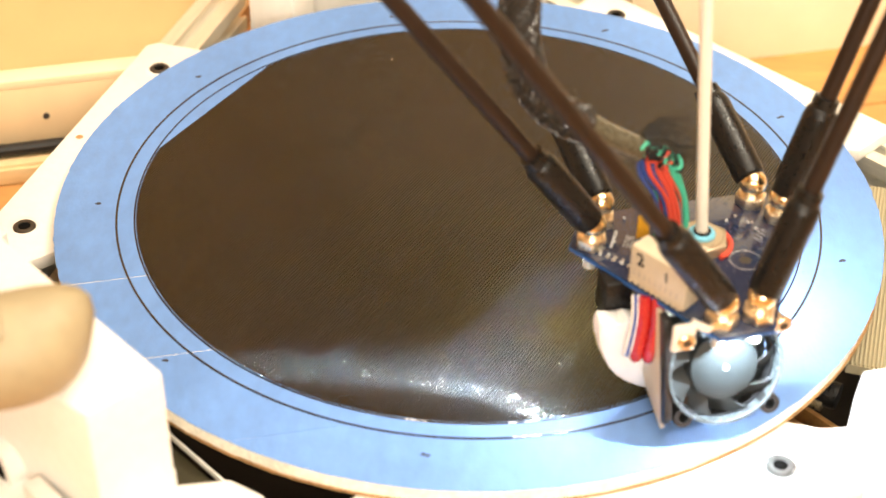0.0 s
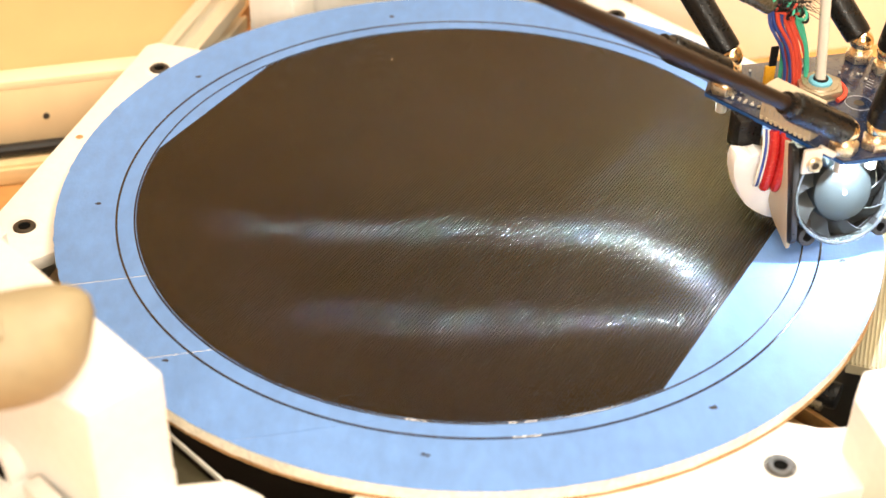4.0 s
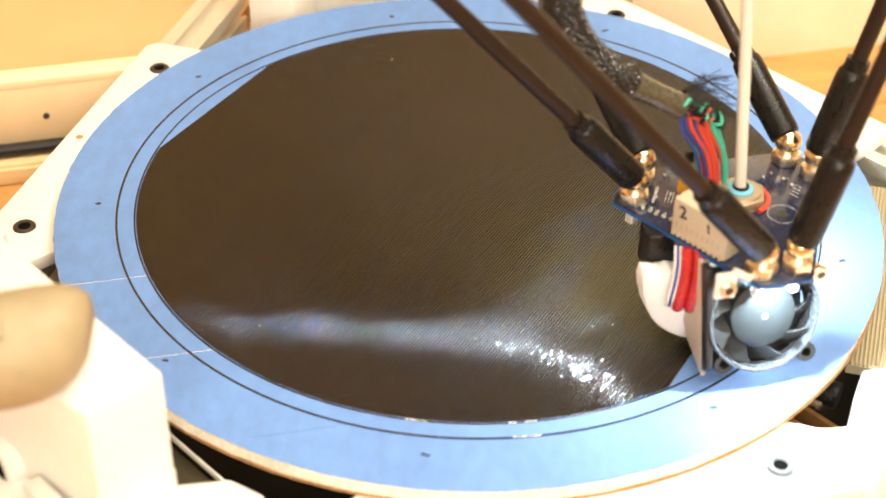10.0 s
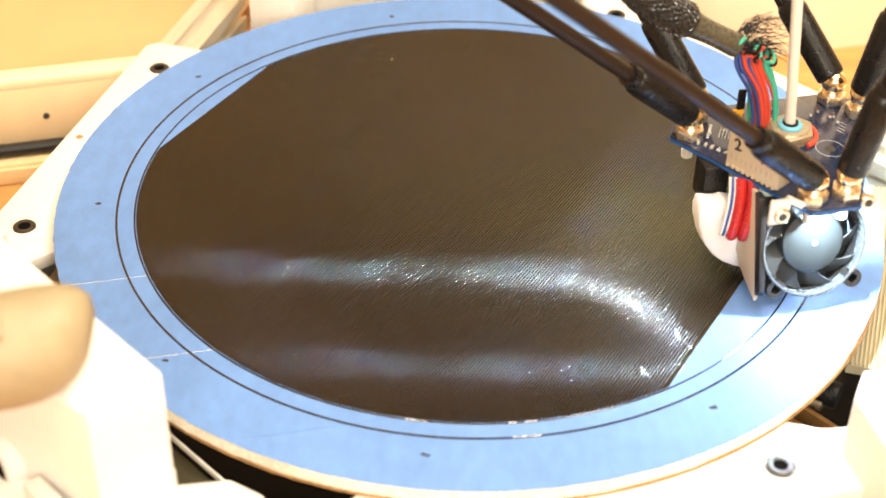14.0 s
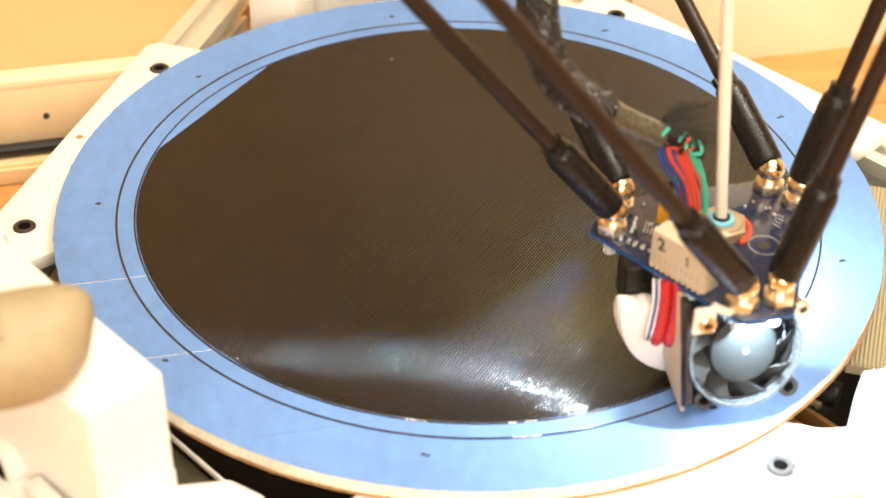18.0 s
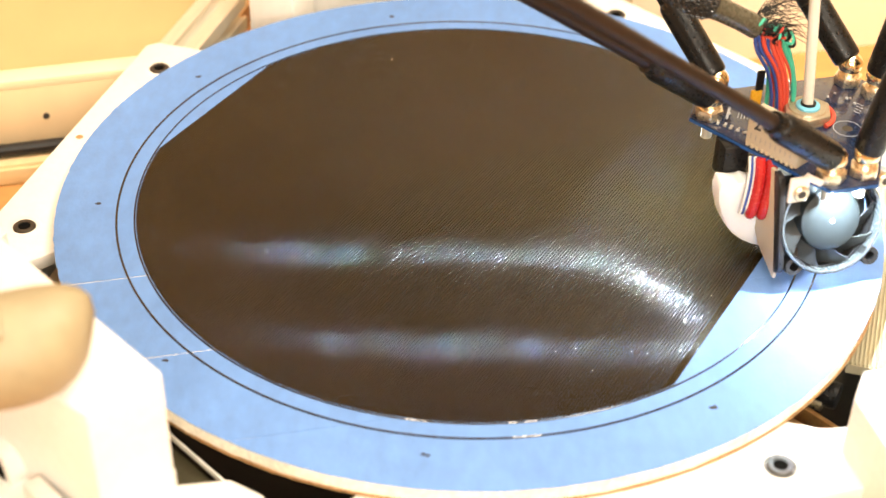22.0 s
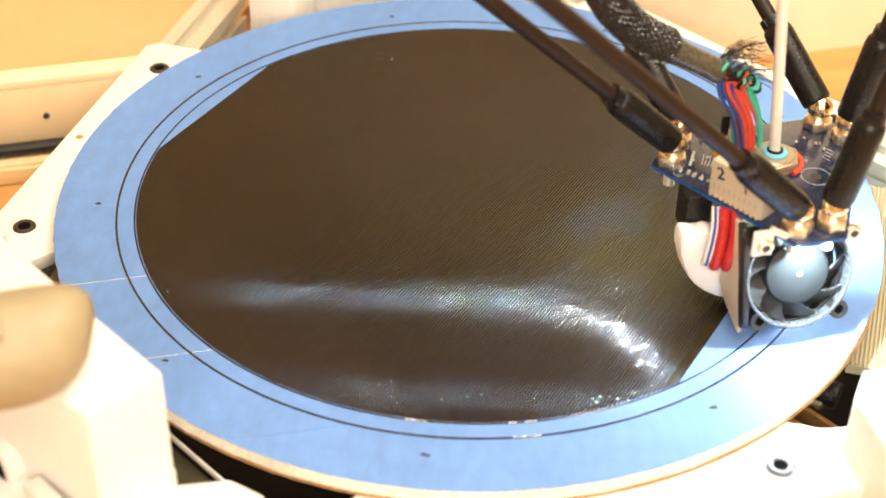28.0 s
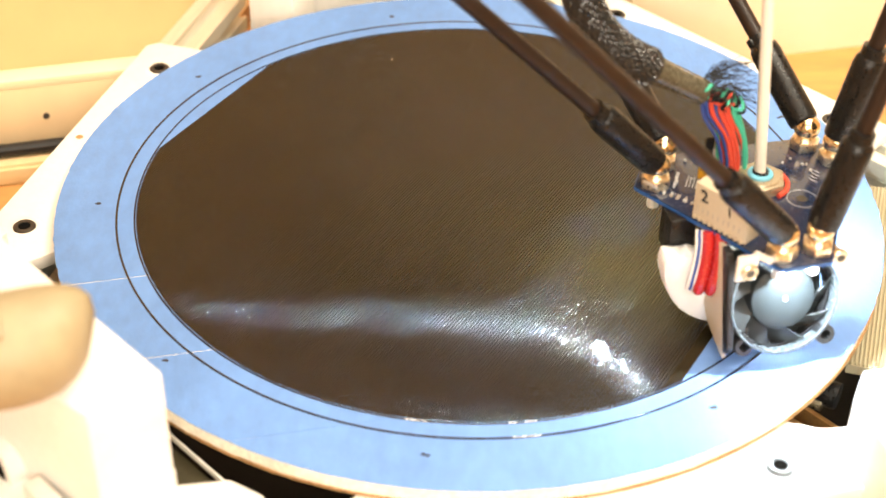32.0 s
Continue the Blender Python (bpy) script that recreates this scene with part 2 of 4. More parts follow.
def letters(text, size, m):
    """The outline of a text as a thin mesh, lying on the plane of m."""
    cu = bpy.data.curves.new("text", "FONT")
    cu.body, cu.size, cu.extrude, cu.align_x, cu.align_y = text, size, 0.06, "CENTER", "CENTER"
    cu.offset = 0.02 * size
    ob = bpy.data.objects.new("text", cu)
    scene.collection.objects.link(ob)
    bpy.context.view_layer.update()
    me = bpy.data.meshes.new_from_object(ob.evaluated_get(bpy.context.evaluated_depsgraph_get()))
    bm = bmesh.new()
    bm.from_mesh(me)
    bm.transform(m)
    bpy.data.objects.remove(ob)
    bpy.data.curves.remove(cu)
    bpy.data.meshes.remove(me)
    return bm


# ---- plan of the machine ----
TOWERS = (223.84, 343.84, 103.84)      # front left, front right, back
SIDES = (283.84, 43.84, 163.84)        # front, right, left
LINE = 60.0                            # direction of the printed lines
LD, LN = Vector((math.cos(radians(LINE)), math.sin(radians(LINE)), 0)), Vector((math.sin(radians(LINE)), -math.cos(radians(LINE)), 0))
BED_R, SKIRT_R, PRINT_R = 162.6, 138.8, 131.9
PLATE_Z, BEAM_Z, TABLE_Z = -7.0, -13.0, -62.0

# the nozzle's turning points: seconds, place along the printed lines, pass across them
KNOTS = ((-0.2, -53.1, 113.68), (3.95, 68.4, 114.50), (8.40, -63.8, 115.04), (12.80, 66.8, 115.52), (17.14, -61.8, 116.10),
         (21.41, 64.9, 116.58), (25.60, -59.7, 117.12), (29.74, 63.0, 117.60), (34.0, -63.5, 118.1))
PASS_V = (113.68, 114.50, 115.04, 115.52, 116.10, 116.58, 117.12, 117.60)


def nozzle(t):
    """Where the nozzle stands at t seconds, in millimetres."""
    for i, (a, b) in enumerate(zip(KNOTS, KNOTS[1:])):
        if a[0] <= t <= b[0]:
            u = a[1] + (b[1] - a[1]) * (t - a[0]) / (b[0] - a[0])
            v = PASS_V[i]
            return LD * u + LN * v
    return LD * KNOTS[-1][1] + LN * PASS_V[-1]


TIMES = sorted({round(0.25 * k, 3) for k in range(129)} | {round(k[0] + d, 3) for k in KNOTS[1:-1] for d in (-0.10, -0.034, 0.034, 0.10)})


# ---- the room ----
def slab(name, lo, hi, mat, label, category, smooth=0):
    bm = bmesh.new()
    c = [(a + b) / 2 for a, b in zip(lo, hi)]
    box(bm, at(*c), *[b - a for a, b in zip(lo, hi)])
    return solid(name, bm, mat, label, category, kind="structure", smooth=smooth)


RX, RY, RZ0, RZ1 = 1400, 1300, -800, 1500
slab("floor", (-RX, -RY, RZ0 - 40), (RX, RY, RZ0), ORANGE_WOOD, "warm brown wooden room floor under the bench", "floor")
slab("ceiling", (-RX, -RY, RZ1), (RX, RY, RZ1 + 40), CEILING, "plain warm white ceiling over the bench", "ceiling")
slab("wall_north", (-RX, RY, RZ0), (RX, RY + 60, RZ1), WALL, "warm beige painted wall behind the machine", "wall")
slab("wall_south", (-RX, -RY - 60, RZ0), (RX, -RY, RZ1), WALL, "warm beige painted wall behind the viewer", "wall")
slab("wall_east", (RX, -RY - 60, RZ0), (RX + 60, RY + 60, RZ1), WALL, "warm beige painted side wall", "wall")
slab("wall_west", (-RX - 60, -RY - 60, RZ0), (-RX, RY + 60, RZ1), WALL, "warm beige painted side wall", "wall")


def make_bench():
    """A pine bench with a raised plywood board along its back."""
    bench = thing("workbench", "orange pine workbench of wide planks, under the machine", "bench")
    turn = at(0, 0, 0, 0, 0, 13.84)
    for k in range(8):
        bm = bmesh.new()
        box(bm, turn @ at(0, 304 - 94 * (k + 0.5), TABLE_Z - 12), 1500, 92.8, 24, 1.2)
        part("plank", bm, ORANGE_WOOD, bench)
    for x in (-700, 700):
        for yy in (-360, 80):
            bm = bmesh.new()
            box(bm, turn @ at(x, yy, (TABLE_Z - 24 + RZ0) / 2), 60, 60, TABLE_Z - 24 - RZ0, 2)
            part("leg", bm, ORANGE_WOOD, bench)
    # pale ledge and low panel beside the machine, plain panels behind it
    side = at(0, 0, 0, 0, 0, LEFT_TURN)
    ledge = thing("plywood_ledge", "pale plywood ledge lying beside the machine", "ledge")
    bm = bmesh.new()
    box(bm, side @ at(-420, LEDGE_Y + 20, TABLE_Z + 5.2), 580, 38, 10.4, 0.8)
    part("board", bm, PLYWOOD, ledge)
    bm = bmesh.new()
    box(bm, side @ at(-420, LEDGE_Y + 0.2, TABLE_Z + 4.6), 580, 2.0, 8.2, 0.4)
    part("edge_band", bm, PLYWOOD, ledge)
    low = thing("low_partition", "low beige partition with a pale cap strip and a screw hole", "partition")
    bm = bmesh.new()
    box(bm, side @ at(-408, LEDGE_Y + 19, TABLE_Z + 26.5), 614, 11, 32.4, 0.2)
    face = part("face", bm, PANEL_FACE, low)
    bm = bmesh.new()
    box(bm, side @ at(-408, LEDGE_Y + 19, TABLE_Z + 45.0), 614, 11.06, 4.7, 0.5)
    part("cap_strip", bm, STRIP, low, "pale cap strip")
    bm = bmesh.new()
    rod(bm, side @ Vector((HOLE_X, LEDGE_Y + 13.7, TABLE_Z + 27)), side @ Vector((HOLE_X, LEDGE_Y + 13.1, TABLE_Z + 27)), 1.6, seg=14)
    part("screw_hole", bm, STEEL, face, "small dark screw hole")
    bm = bmesh.new()
    prism(bm, [(-700, 163), (-114, 163), (-33, 305), (-700, 305)], TABLE_Z + 0.2, TABLE_Z + 10, side)
    solid("beige_board", bm, PANEL, "plain beige board lying on the bench behind the partition", "board")
    back = thing("backing_wall", "plain beige panels standing behind the machine", "backing")
    bm = bmesh.new()
    box(bm, turn @ at(-300, 316, 120), 900, 18, 420, 1.5)
    part("panel", bm, PANEL, back)
    bm = bmesh.new()
    box(bm, turn @ at(420, 180, 119), 580, 18, 362.4, 0.4)
    part("panel", bm, PANEL_GLARE, back, "panel with its colour paled for the glare on it")
    cable = thing("black_cable", "black rubber cable lying along the plywood ledge", "cable")
    bm = bmesh.new()
    cz = TABLE_Z + 13.8
    sweep(bm, curve_points([side @ Vector((x, LEDGE_Y + y, cz)) for x, y in ((-690, 8), (-480, 8.5), (-330, 7.5), (-225, 8), (-150, 8.4))], 10), 3.2, 10)
    part("cord", bm, CABLE, cable)


LEFT_TURN, LEDGE_Y, HOLE_X = 13.84, 137.0, -164.5
make_bench()


# ---- the frame ----
def profile_2020(w=20.0, slot=6.2, depth=6.0, lip=1.8):
    """Half of the outline of a slotted square extrusion, as a closed polygon."""
    h, s, i = w / 2, slot / 2, 5.4
    side = [(-h, -h), (-s, -h), (-s, -h + lip), (-i, -h + lip), (-2.6, -h + depth), (2.6, -h + depth), (i, -h + lip), (s, -h + lip), (s, -h)]
    out = []
    for k in range(4):
        c, d = math.cos(math.pi / 2 * k), math.sin(math.pi / 2 * k)
        out += [(x * c - y * d, x * d + y * c) for x, y in side]
    return out


def extrusion(bm, p0, p1, turn=0.0):
    p0, p1 = Vector(p0), Vector(p1)
    d = p1 - p0
    m = Matrix.Translation(p0) @ d.to_track_quat("Z", "Y").to_matrix().to_4x4() @ at(0, 0, 0, 0, 0, turn)
    return prism(bm, profile_2020(), 0, d.length, m)


def make_bed_shade():
    base = thing("base_board", "dark board added for the shade under the bed, with pale laths", "board")
    # dark sheet added over the bench: shade under the bed as colour
    bm = bmesh.new()
    prism(bm, [(235 * math.cos(radians(a)), 235 * math.sin(radians(a))) for a in (253.84, 313.84, 13.84, 73.84, 133.84, 193.84)], TABLE_Z, TABLE_Z + 3)
    part("panel", bm, BED_SHADE, base, "panel coloured dark for the shade under the bed")
    for x, y in ((134, -72), (126.5, -77.5)):
        bm = bmesh.new()
        box(bm, at(x, y, TABLE_Z + 7.5, 0, 0, -48), 60, 2.2, 9, 0.3)
        part("lath", bm, ORANGE_WOOD, base, "thin orange wood lath")


make_bed_shade()


def make_frame():
    for k, a in enumerate(SIDES):
        m = mm(0, 0, 0, 0, 0, a)
        for z, name in ((BEAM_Z - 10, "upper"), (BEAM_Z - 38, "lower")):
            beam = thing("frame_beam", "slotted aluminium frame beam running beside the round bed" if name == "upper" else "slotted aluminium frame beam close above the bench",
                         "beam", "frame beams", m=m)
            bm = bmesh.new()
            extrusion(bm, (168, -150, z), (168, 150, z))
            part("profile", bm, ALU, beam)
    for k, a in enumerate(TOWERS):
        m = mm(0, 0, 0, 0, 0, a)
        tower = thing("tower_beam", "upright slotted dark tower beam of the machine", "beam", "tower beams", m=m)
        bm = bmesh.new()
        extrusion(bm, (258, 0, TABLE_Z), (258, 0, 640))
        part("profile", bm, STEEL, tower)


make_frame()


def cap_bolt(parent, x, y, z, r=4.4, ring=None):
    """A socket cap screw, sunk in its hole, its hexagon recess floored with a black disc."""
    bm = bmesh.new()
    q = 2.5
    lathe(bm, [(q, 0.9), (q, 1.4), (q + 0.2, 1.6), (r - 0.5, 1.6), (r, 1.1), (r, -3.5), (q, -3.5)], 24, at(x, y, z))
    bolt = part("bolt", bm, STEEL if ring else BLACK_STEEL, parent, "steel socket cap bolt" if ring else "black socket cap bolt")
    # matt black disc paints the shade at the bottom of the socket
    bm = bmesh.new()
    lathe(bm, [(0.001, 1.05), (q - 0.01, 1.05), (q - 0.01, 0.8), (0.001, 0.8)], 24, at(x, y, z))
    part("socket", bm, RECESS_SHADE, bolt, "black disc for the shade in the hexagon socket")
    if ring:
        bm = bmesh.new()
        lathe(bm, [(r + 0.2, -0.6), (ring, -0.6), (ring, 0.5), (ring - 0.4, 0.8), (r + 0.2, 0.8), (r + 0.2, -0.6)], 28, at(x, y, z))
        part("washer", bm, STEEL, parent, "grey steel washer")
    return bolt


def make_brackets():
    """Three flat white plates that carry the bed."""
    for k, a in enumerate(SIDES):
        m = mm(0, 0, 0, 0, 0, a)
        bracket = thing("bed_bracket", "flat white printed bracket bolted on the frame beam under the bed", "bracket", "bed brackets", m=m)
        bm = bmesh.new()
        c = 7.0
        poly = [(143, -72), (150, -83), (174, -83), (178, -79), (178, 96), (150, 96), (150, 85), (143, 76)] if k == 0 else [(143, -72), (152, -83), (174, -83), (178, -79), (178, 81), (174, 85), (152, 85), (143, 74)]
        prism(bm, poly, BEAM_Z, PLATE_Z, bevel=0.8)
        part("plate", bm, WHITE_PRINT, bracket)
        for y in (-61, 65):
            bm = bmesh.new()
            lathe(bm, [(4.7, -0.2), (6.6, -0.2), (6.9, 0.02), (6.2, 0.25), (4.7, 0.25), (4.7, -0.2)], 28, at(163.2, y, PLATE_Z + 0.1))
            part("rim", bm, WHITE_PRINT, bracket)
            cap_bolt(bracket, 163.2, y, PLATE_Z - (0.3 if k == 0 else 0.7), 4.5, 5.7 if k == 0 else None)
        if k == 2:
            bm = bmesh.new()
            lathe(bm, [(0.001, 0.1), (1.5, 0.1), (1.7, 0), (1.7, -1)], 12, at(172, 0.5, PLATE_Z))
            part("pilot_hole", bm, CORK_DARK, bracket, "small filled pilot hole")


make_brackets()


def make_vertices():
    """White printed corner pieces that hold tower and beams."""
    for k, a in enumerate(TOWERS):
        m = mm(0, 0, 0, 0, 0, a)
        corner = thing("corner_bracket", "white printed corner bracket at the foot of a tower", "bracket", "corner brackets", m=m)
        # body between the wings, with its ribbed inner face
        bm = bmesh.new()
        prism(bm, [(184 + 20 * (k > 0), -60), (184 + 20 * (k > 0), 60), (262, 40), (280, 0), (262, -40)], BEAM_Z - 46, 16.8, bevel=1.0)
        part("body", bm, WHITE_PRINT, corner)
        for s in (-1, 1):
            bm = bmesh.new()
            # along the beam: measured from the middle of the side
            sm = at(0, 0, 0, 0, 0, 60 * s)
            end = {(0, 1): 114, (1, 1): 122, (2, 1): 127, (2, -1): 112}.get((k, s), 97)
            out = 158 if (k, s) == (2, 1) else 190
            poly = [(149 if end < 100 else 152, -end * s), (149, -152 * s), (out, -152 * s), (out, -(end - 9) * s), (min(out, 163) - 2, -(end - 9) * s)]
            if (k, s) == (2, 1):
                poly = [(122, -124), (122, -152), (146, -152), (145, -124)]
            prism(bm, poly if s > 0 else poly[::-1], BEAM_Z - 46, 17, sm, bevel=1.0)
            part("wing", bm, WHITE_PRINT, corner)
        if k == 1:
            bm = bmesh.new()
            rod(bm, (146, -53, -19), (154, -55, -19), 5.0, seg=20)
            knob = part("knob", bm, CUP, corner, "black knurled knob")
            bm = bmesh.new()
            rod(bm, (144, -56.5, -22), (149, -58, -22), 2.4, seg=14)
            part("screw_end", bm, SCREW, knob)
        if k == 0:
            bm = bmesh.new()
            box(bm, at(173, 42, BEAM_Z - 6), 24, 112, 2, 0.2)
            part("web", bm, OLIVE, corner, "dark olive web plate")
            bm = bmesh.new()
            box(bm, at(160.5, 40, BEAM_Z - 1.2), 0.7, 110, 2.4, 0.1)
            part("edge_strip", bm, WHITE_PRINT, corner, "thin white edge strip")
        bm = bmesh.new()
        box(bm, at(185, 16.5, BEAM_Z - 3), 60, 117, 4)
        plate = corner if k != 1 else part("ribbed_plate", bm, CREAM_PRINT, corner, "ribbed cream plate beside the bed")
        for i in range(38 if k == 1 else 0):
            bm = bmesh.new()
            box(bm, at(156.5 + 1.5 * i, 16.5, BEAM_Z - 0.7), 0.8, 116.5, 1.2, 0.25, 1)
            part("rib", bm, CREAM_PRINT, plate)
        if k == 0:
            bm = bmesh.new()
            prism(bm, [(188, -40), (188, 66), (214, 66), (222, 20), (222, -40)], 16.5, 63, bevel=1.5)
            mount = part("motor_mount", bm, WHITE_PRINT, corner)
            bm = bmesh.new()
            rod(bm, (212, 23.5, 20), (225, 23.5, 20), 9.4, seg=32)
            boss = part("boss", bm, WHITE_PRINT, mount, "round boss")
            # flat black disc paints the depth of the bore as shade
            bm = bmesh.new()
            lathe(bm, [(0.001, 0.1), (6.6, 0.1), (7.0, -0.1)], 24, at(225.1, 22.5, 19, 0, 90, 0))
            part("bore", bm, RECESS_SHADE, boss, "black disc for the shade in the round bore")
            bm = bmesh.new()
            rod(bm, (227, 44.5, 10), (227, 44.5, 17), 3.6, seg=18)
            part("screw", bm, BLACK_STEEL, mount, "dark screw head")
            bm = bmesh.new()
            box(bm, at(222.5, 51, 18), 6, 20, 15, 1.0)
            part("lug", bm, WHITE_PRINT, mount)


make_vertices()


def make_motor_cover():
    """The rounded tan cover that lies on the front left corner bracket."""
    cover = thing("rounded_cover", "tan rounded moulded cover lying on the white corner bracket", "cover", m=mm(-119, -184, 79.2, 0, 0, 18))
    bm = bmesh.new()
    prof = [(0.001, 12.0), (6.5, 11.6), (11.0, 9.6), (14.0, 5.6), (15.6, 0.5), (16.2, -6), (16.2, -90), (0.001, -90)]
    lathe(bm, prof, 48, at(0, 0, 0, 0, 90, 0))
    # the end is cut aslant
    for v in bm.verts:
        v.co.x += 0.34 * (0.6 * v.co.z + 0.8 * v.co.y) * min(max((v.co.x + 30) / 30, 0.0), 1.0)
    shell = part("shell", bm, TAN, cover, "tan rounded shell")
    bm = bmesh.new()
    box(bm, at(-24, -7.0, 15.0, 22, 0, 0), 26, 9, 2.2, 1.0)
    part("grip", bm, TAN, shell)


make_motor_cover()


# ---- the bed ----
def make_bed():
    bed = thing("print_bed", "round fibreboard print bed covered in strips of blue masking tape", "print bed")
    bm = bmesh.new()
    lathe(bm, [(0.001, PLATE_Z), (161.0, PLATE_Z), (162.2, PLATE_Z + 0.8), (162.4, -1.0), (161.9, -0.22), (0.001, -0.22)], 160)
    for v in bm.verts:
        r = math.hypot(v.co.x, v.co.y)
        if r > 100:
            g = 1 + (0.5 * noise.noise(v.co * 0.05) + 0.35 * noise.noise(v.co * 0.3) - 0.25) / r
            v.co.x, v.co.y = v.co.x * g, v.co.y * g
    part("board", bm, CORK, bed, "raw pale fibreboard disc")
    # thin darker band round the bottom edge of the disc
    bm = bmesh.new()
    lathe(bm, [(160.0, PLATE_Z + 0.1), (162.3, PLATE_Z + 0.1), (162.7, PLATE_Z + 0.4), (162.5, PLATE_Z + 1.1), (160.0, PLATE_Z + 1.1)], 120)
    part("lower_rim", bm, CORK_DARK, bed, "darker brown lower rim")
    n = Vector((math.cos(radians(102.65)), math.sin(radians(102.65))))
    t = Vector((-n.y, n.x))
    rng = random.Random(4)
    for k in range(-4, 4):
        a, b = 19.2 + 46.55 * k + (0.26 if k in (-1, -2) else 0.12 if k == -3 else 0.0), 19.2 + 46.55 * (k + 1) - (0.26 if k in (-2, -3) else 0.12 if k == -4 else 0.0)
        a, b = max(a, -BED_R + 0.2), min(b, BED_R - 0.2)
        a0, b0 = max(19.2 + 46.55 * k, -BED_R + 0.2), min(19.2 + 46.55 * (k + 1), BED_R - 0.2)
        if b <= a:
            continue
        right, left = [], []
        for i in range(25):
            v = a + (b - a) * i / 24
            h = math.sqrt(max(BED_R ** 2 - v * v, 0.01))
            jag = 0.6 * noise.noise(Vector((v * 0.25, k, 3.0)))
            right.append(n * v + t * (h + jag))
            v = a0 + (b0 - a0) * i / 24
            h = math.sqrt(max(BED_R ** 2 - v * v, 0.01))
            left.append(n * v - t * (h - 0.6 * noise.noise(Vector((v * 0.22, k, 9.0)))))
        poly = [(p.x, p.y) for p in right + left[::-1]]
        bm = bmesh.new()
        prism(bm, poly, -0.2, 0.0)
        part("tape_strip", bm, TAPE, bed, "strip of blue masking tape")
    for k in range(9):
        a = radians(24.0 + 40 * k)
        c = Vector((147.3 * math.cos(a), 147.3 * math.sin(a)))
        bm = bmesh.new()
        for i in range(3):
            d = Vector((rng.uniform(-1, 1), rng.uniform(-0.6, 0.6)))
            r = rng.uniform(0.5, 0.9)
            prism(bm, [(c.x + d.x + r * math.cos(q) * 1.4, c.y + d.y + r * math.sin(q)) for q in [2 * math.pi * j / 9 for j in range(9)]], 0.01, 0.04 + 0.01 * i)
        part("probe_mark", bm, INK_BLACK, bed, "small dark smudge")
    return bed


make_bed()


def bead(bm, p0, p1, w=0.5, h=0.30, seg=4):
    """One printed line with a rounded back."""
    p0, p1 = Vector(p0), Vector(p1)
    d = (p1 - p0).normalized()
    s = Vector((-d.y, d.x, 0))
    rows = []
    for p in (p0, p1):
        rows.append([bm.verts.new(p + s * (w / 2 * math.cos(math.pi * j / seg)) + Vector((0, 0, 0.06 + h * math.sin(math.pi * j / seg)))) for j in range(seg + 1)])
    for j in range(seg):
        bm.faces.new((rows[0][j], rows[0][j + 1], rows[1][j + 1], rows[1][j]))
    for r in rows:
        bm.faces.new(r)


def line_half(v, r=131.3):
    return math.sqrt(max(r * r - v * v, 0.0))


SPECKS = ((-34.0, 102.8), (47.5, 79.0))
SCRATCH = (Vector((7.4, -74.0)), Vector((53.6, -65.6)))


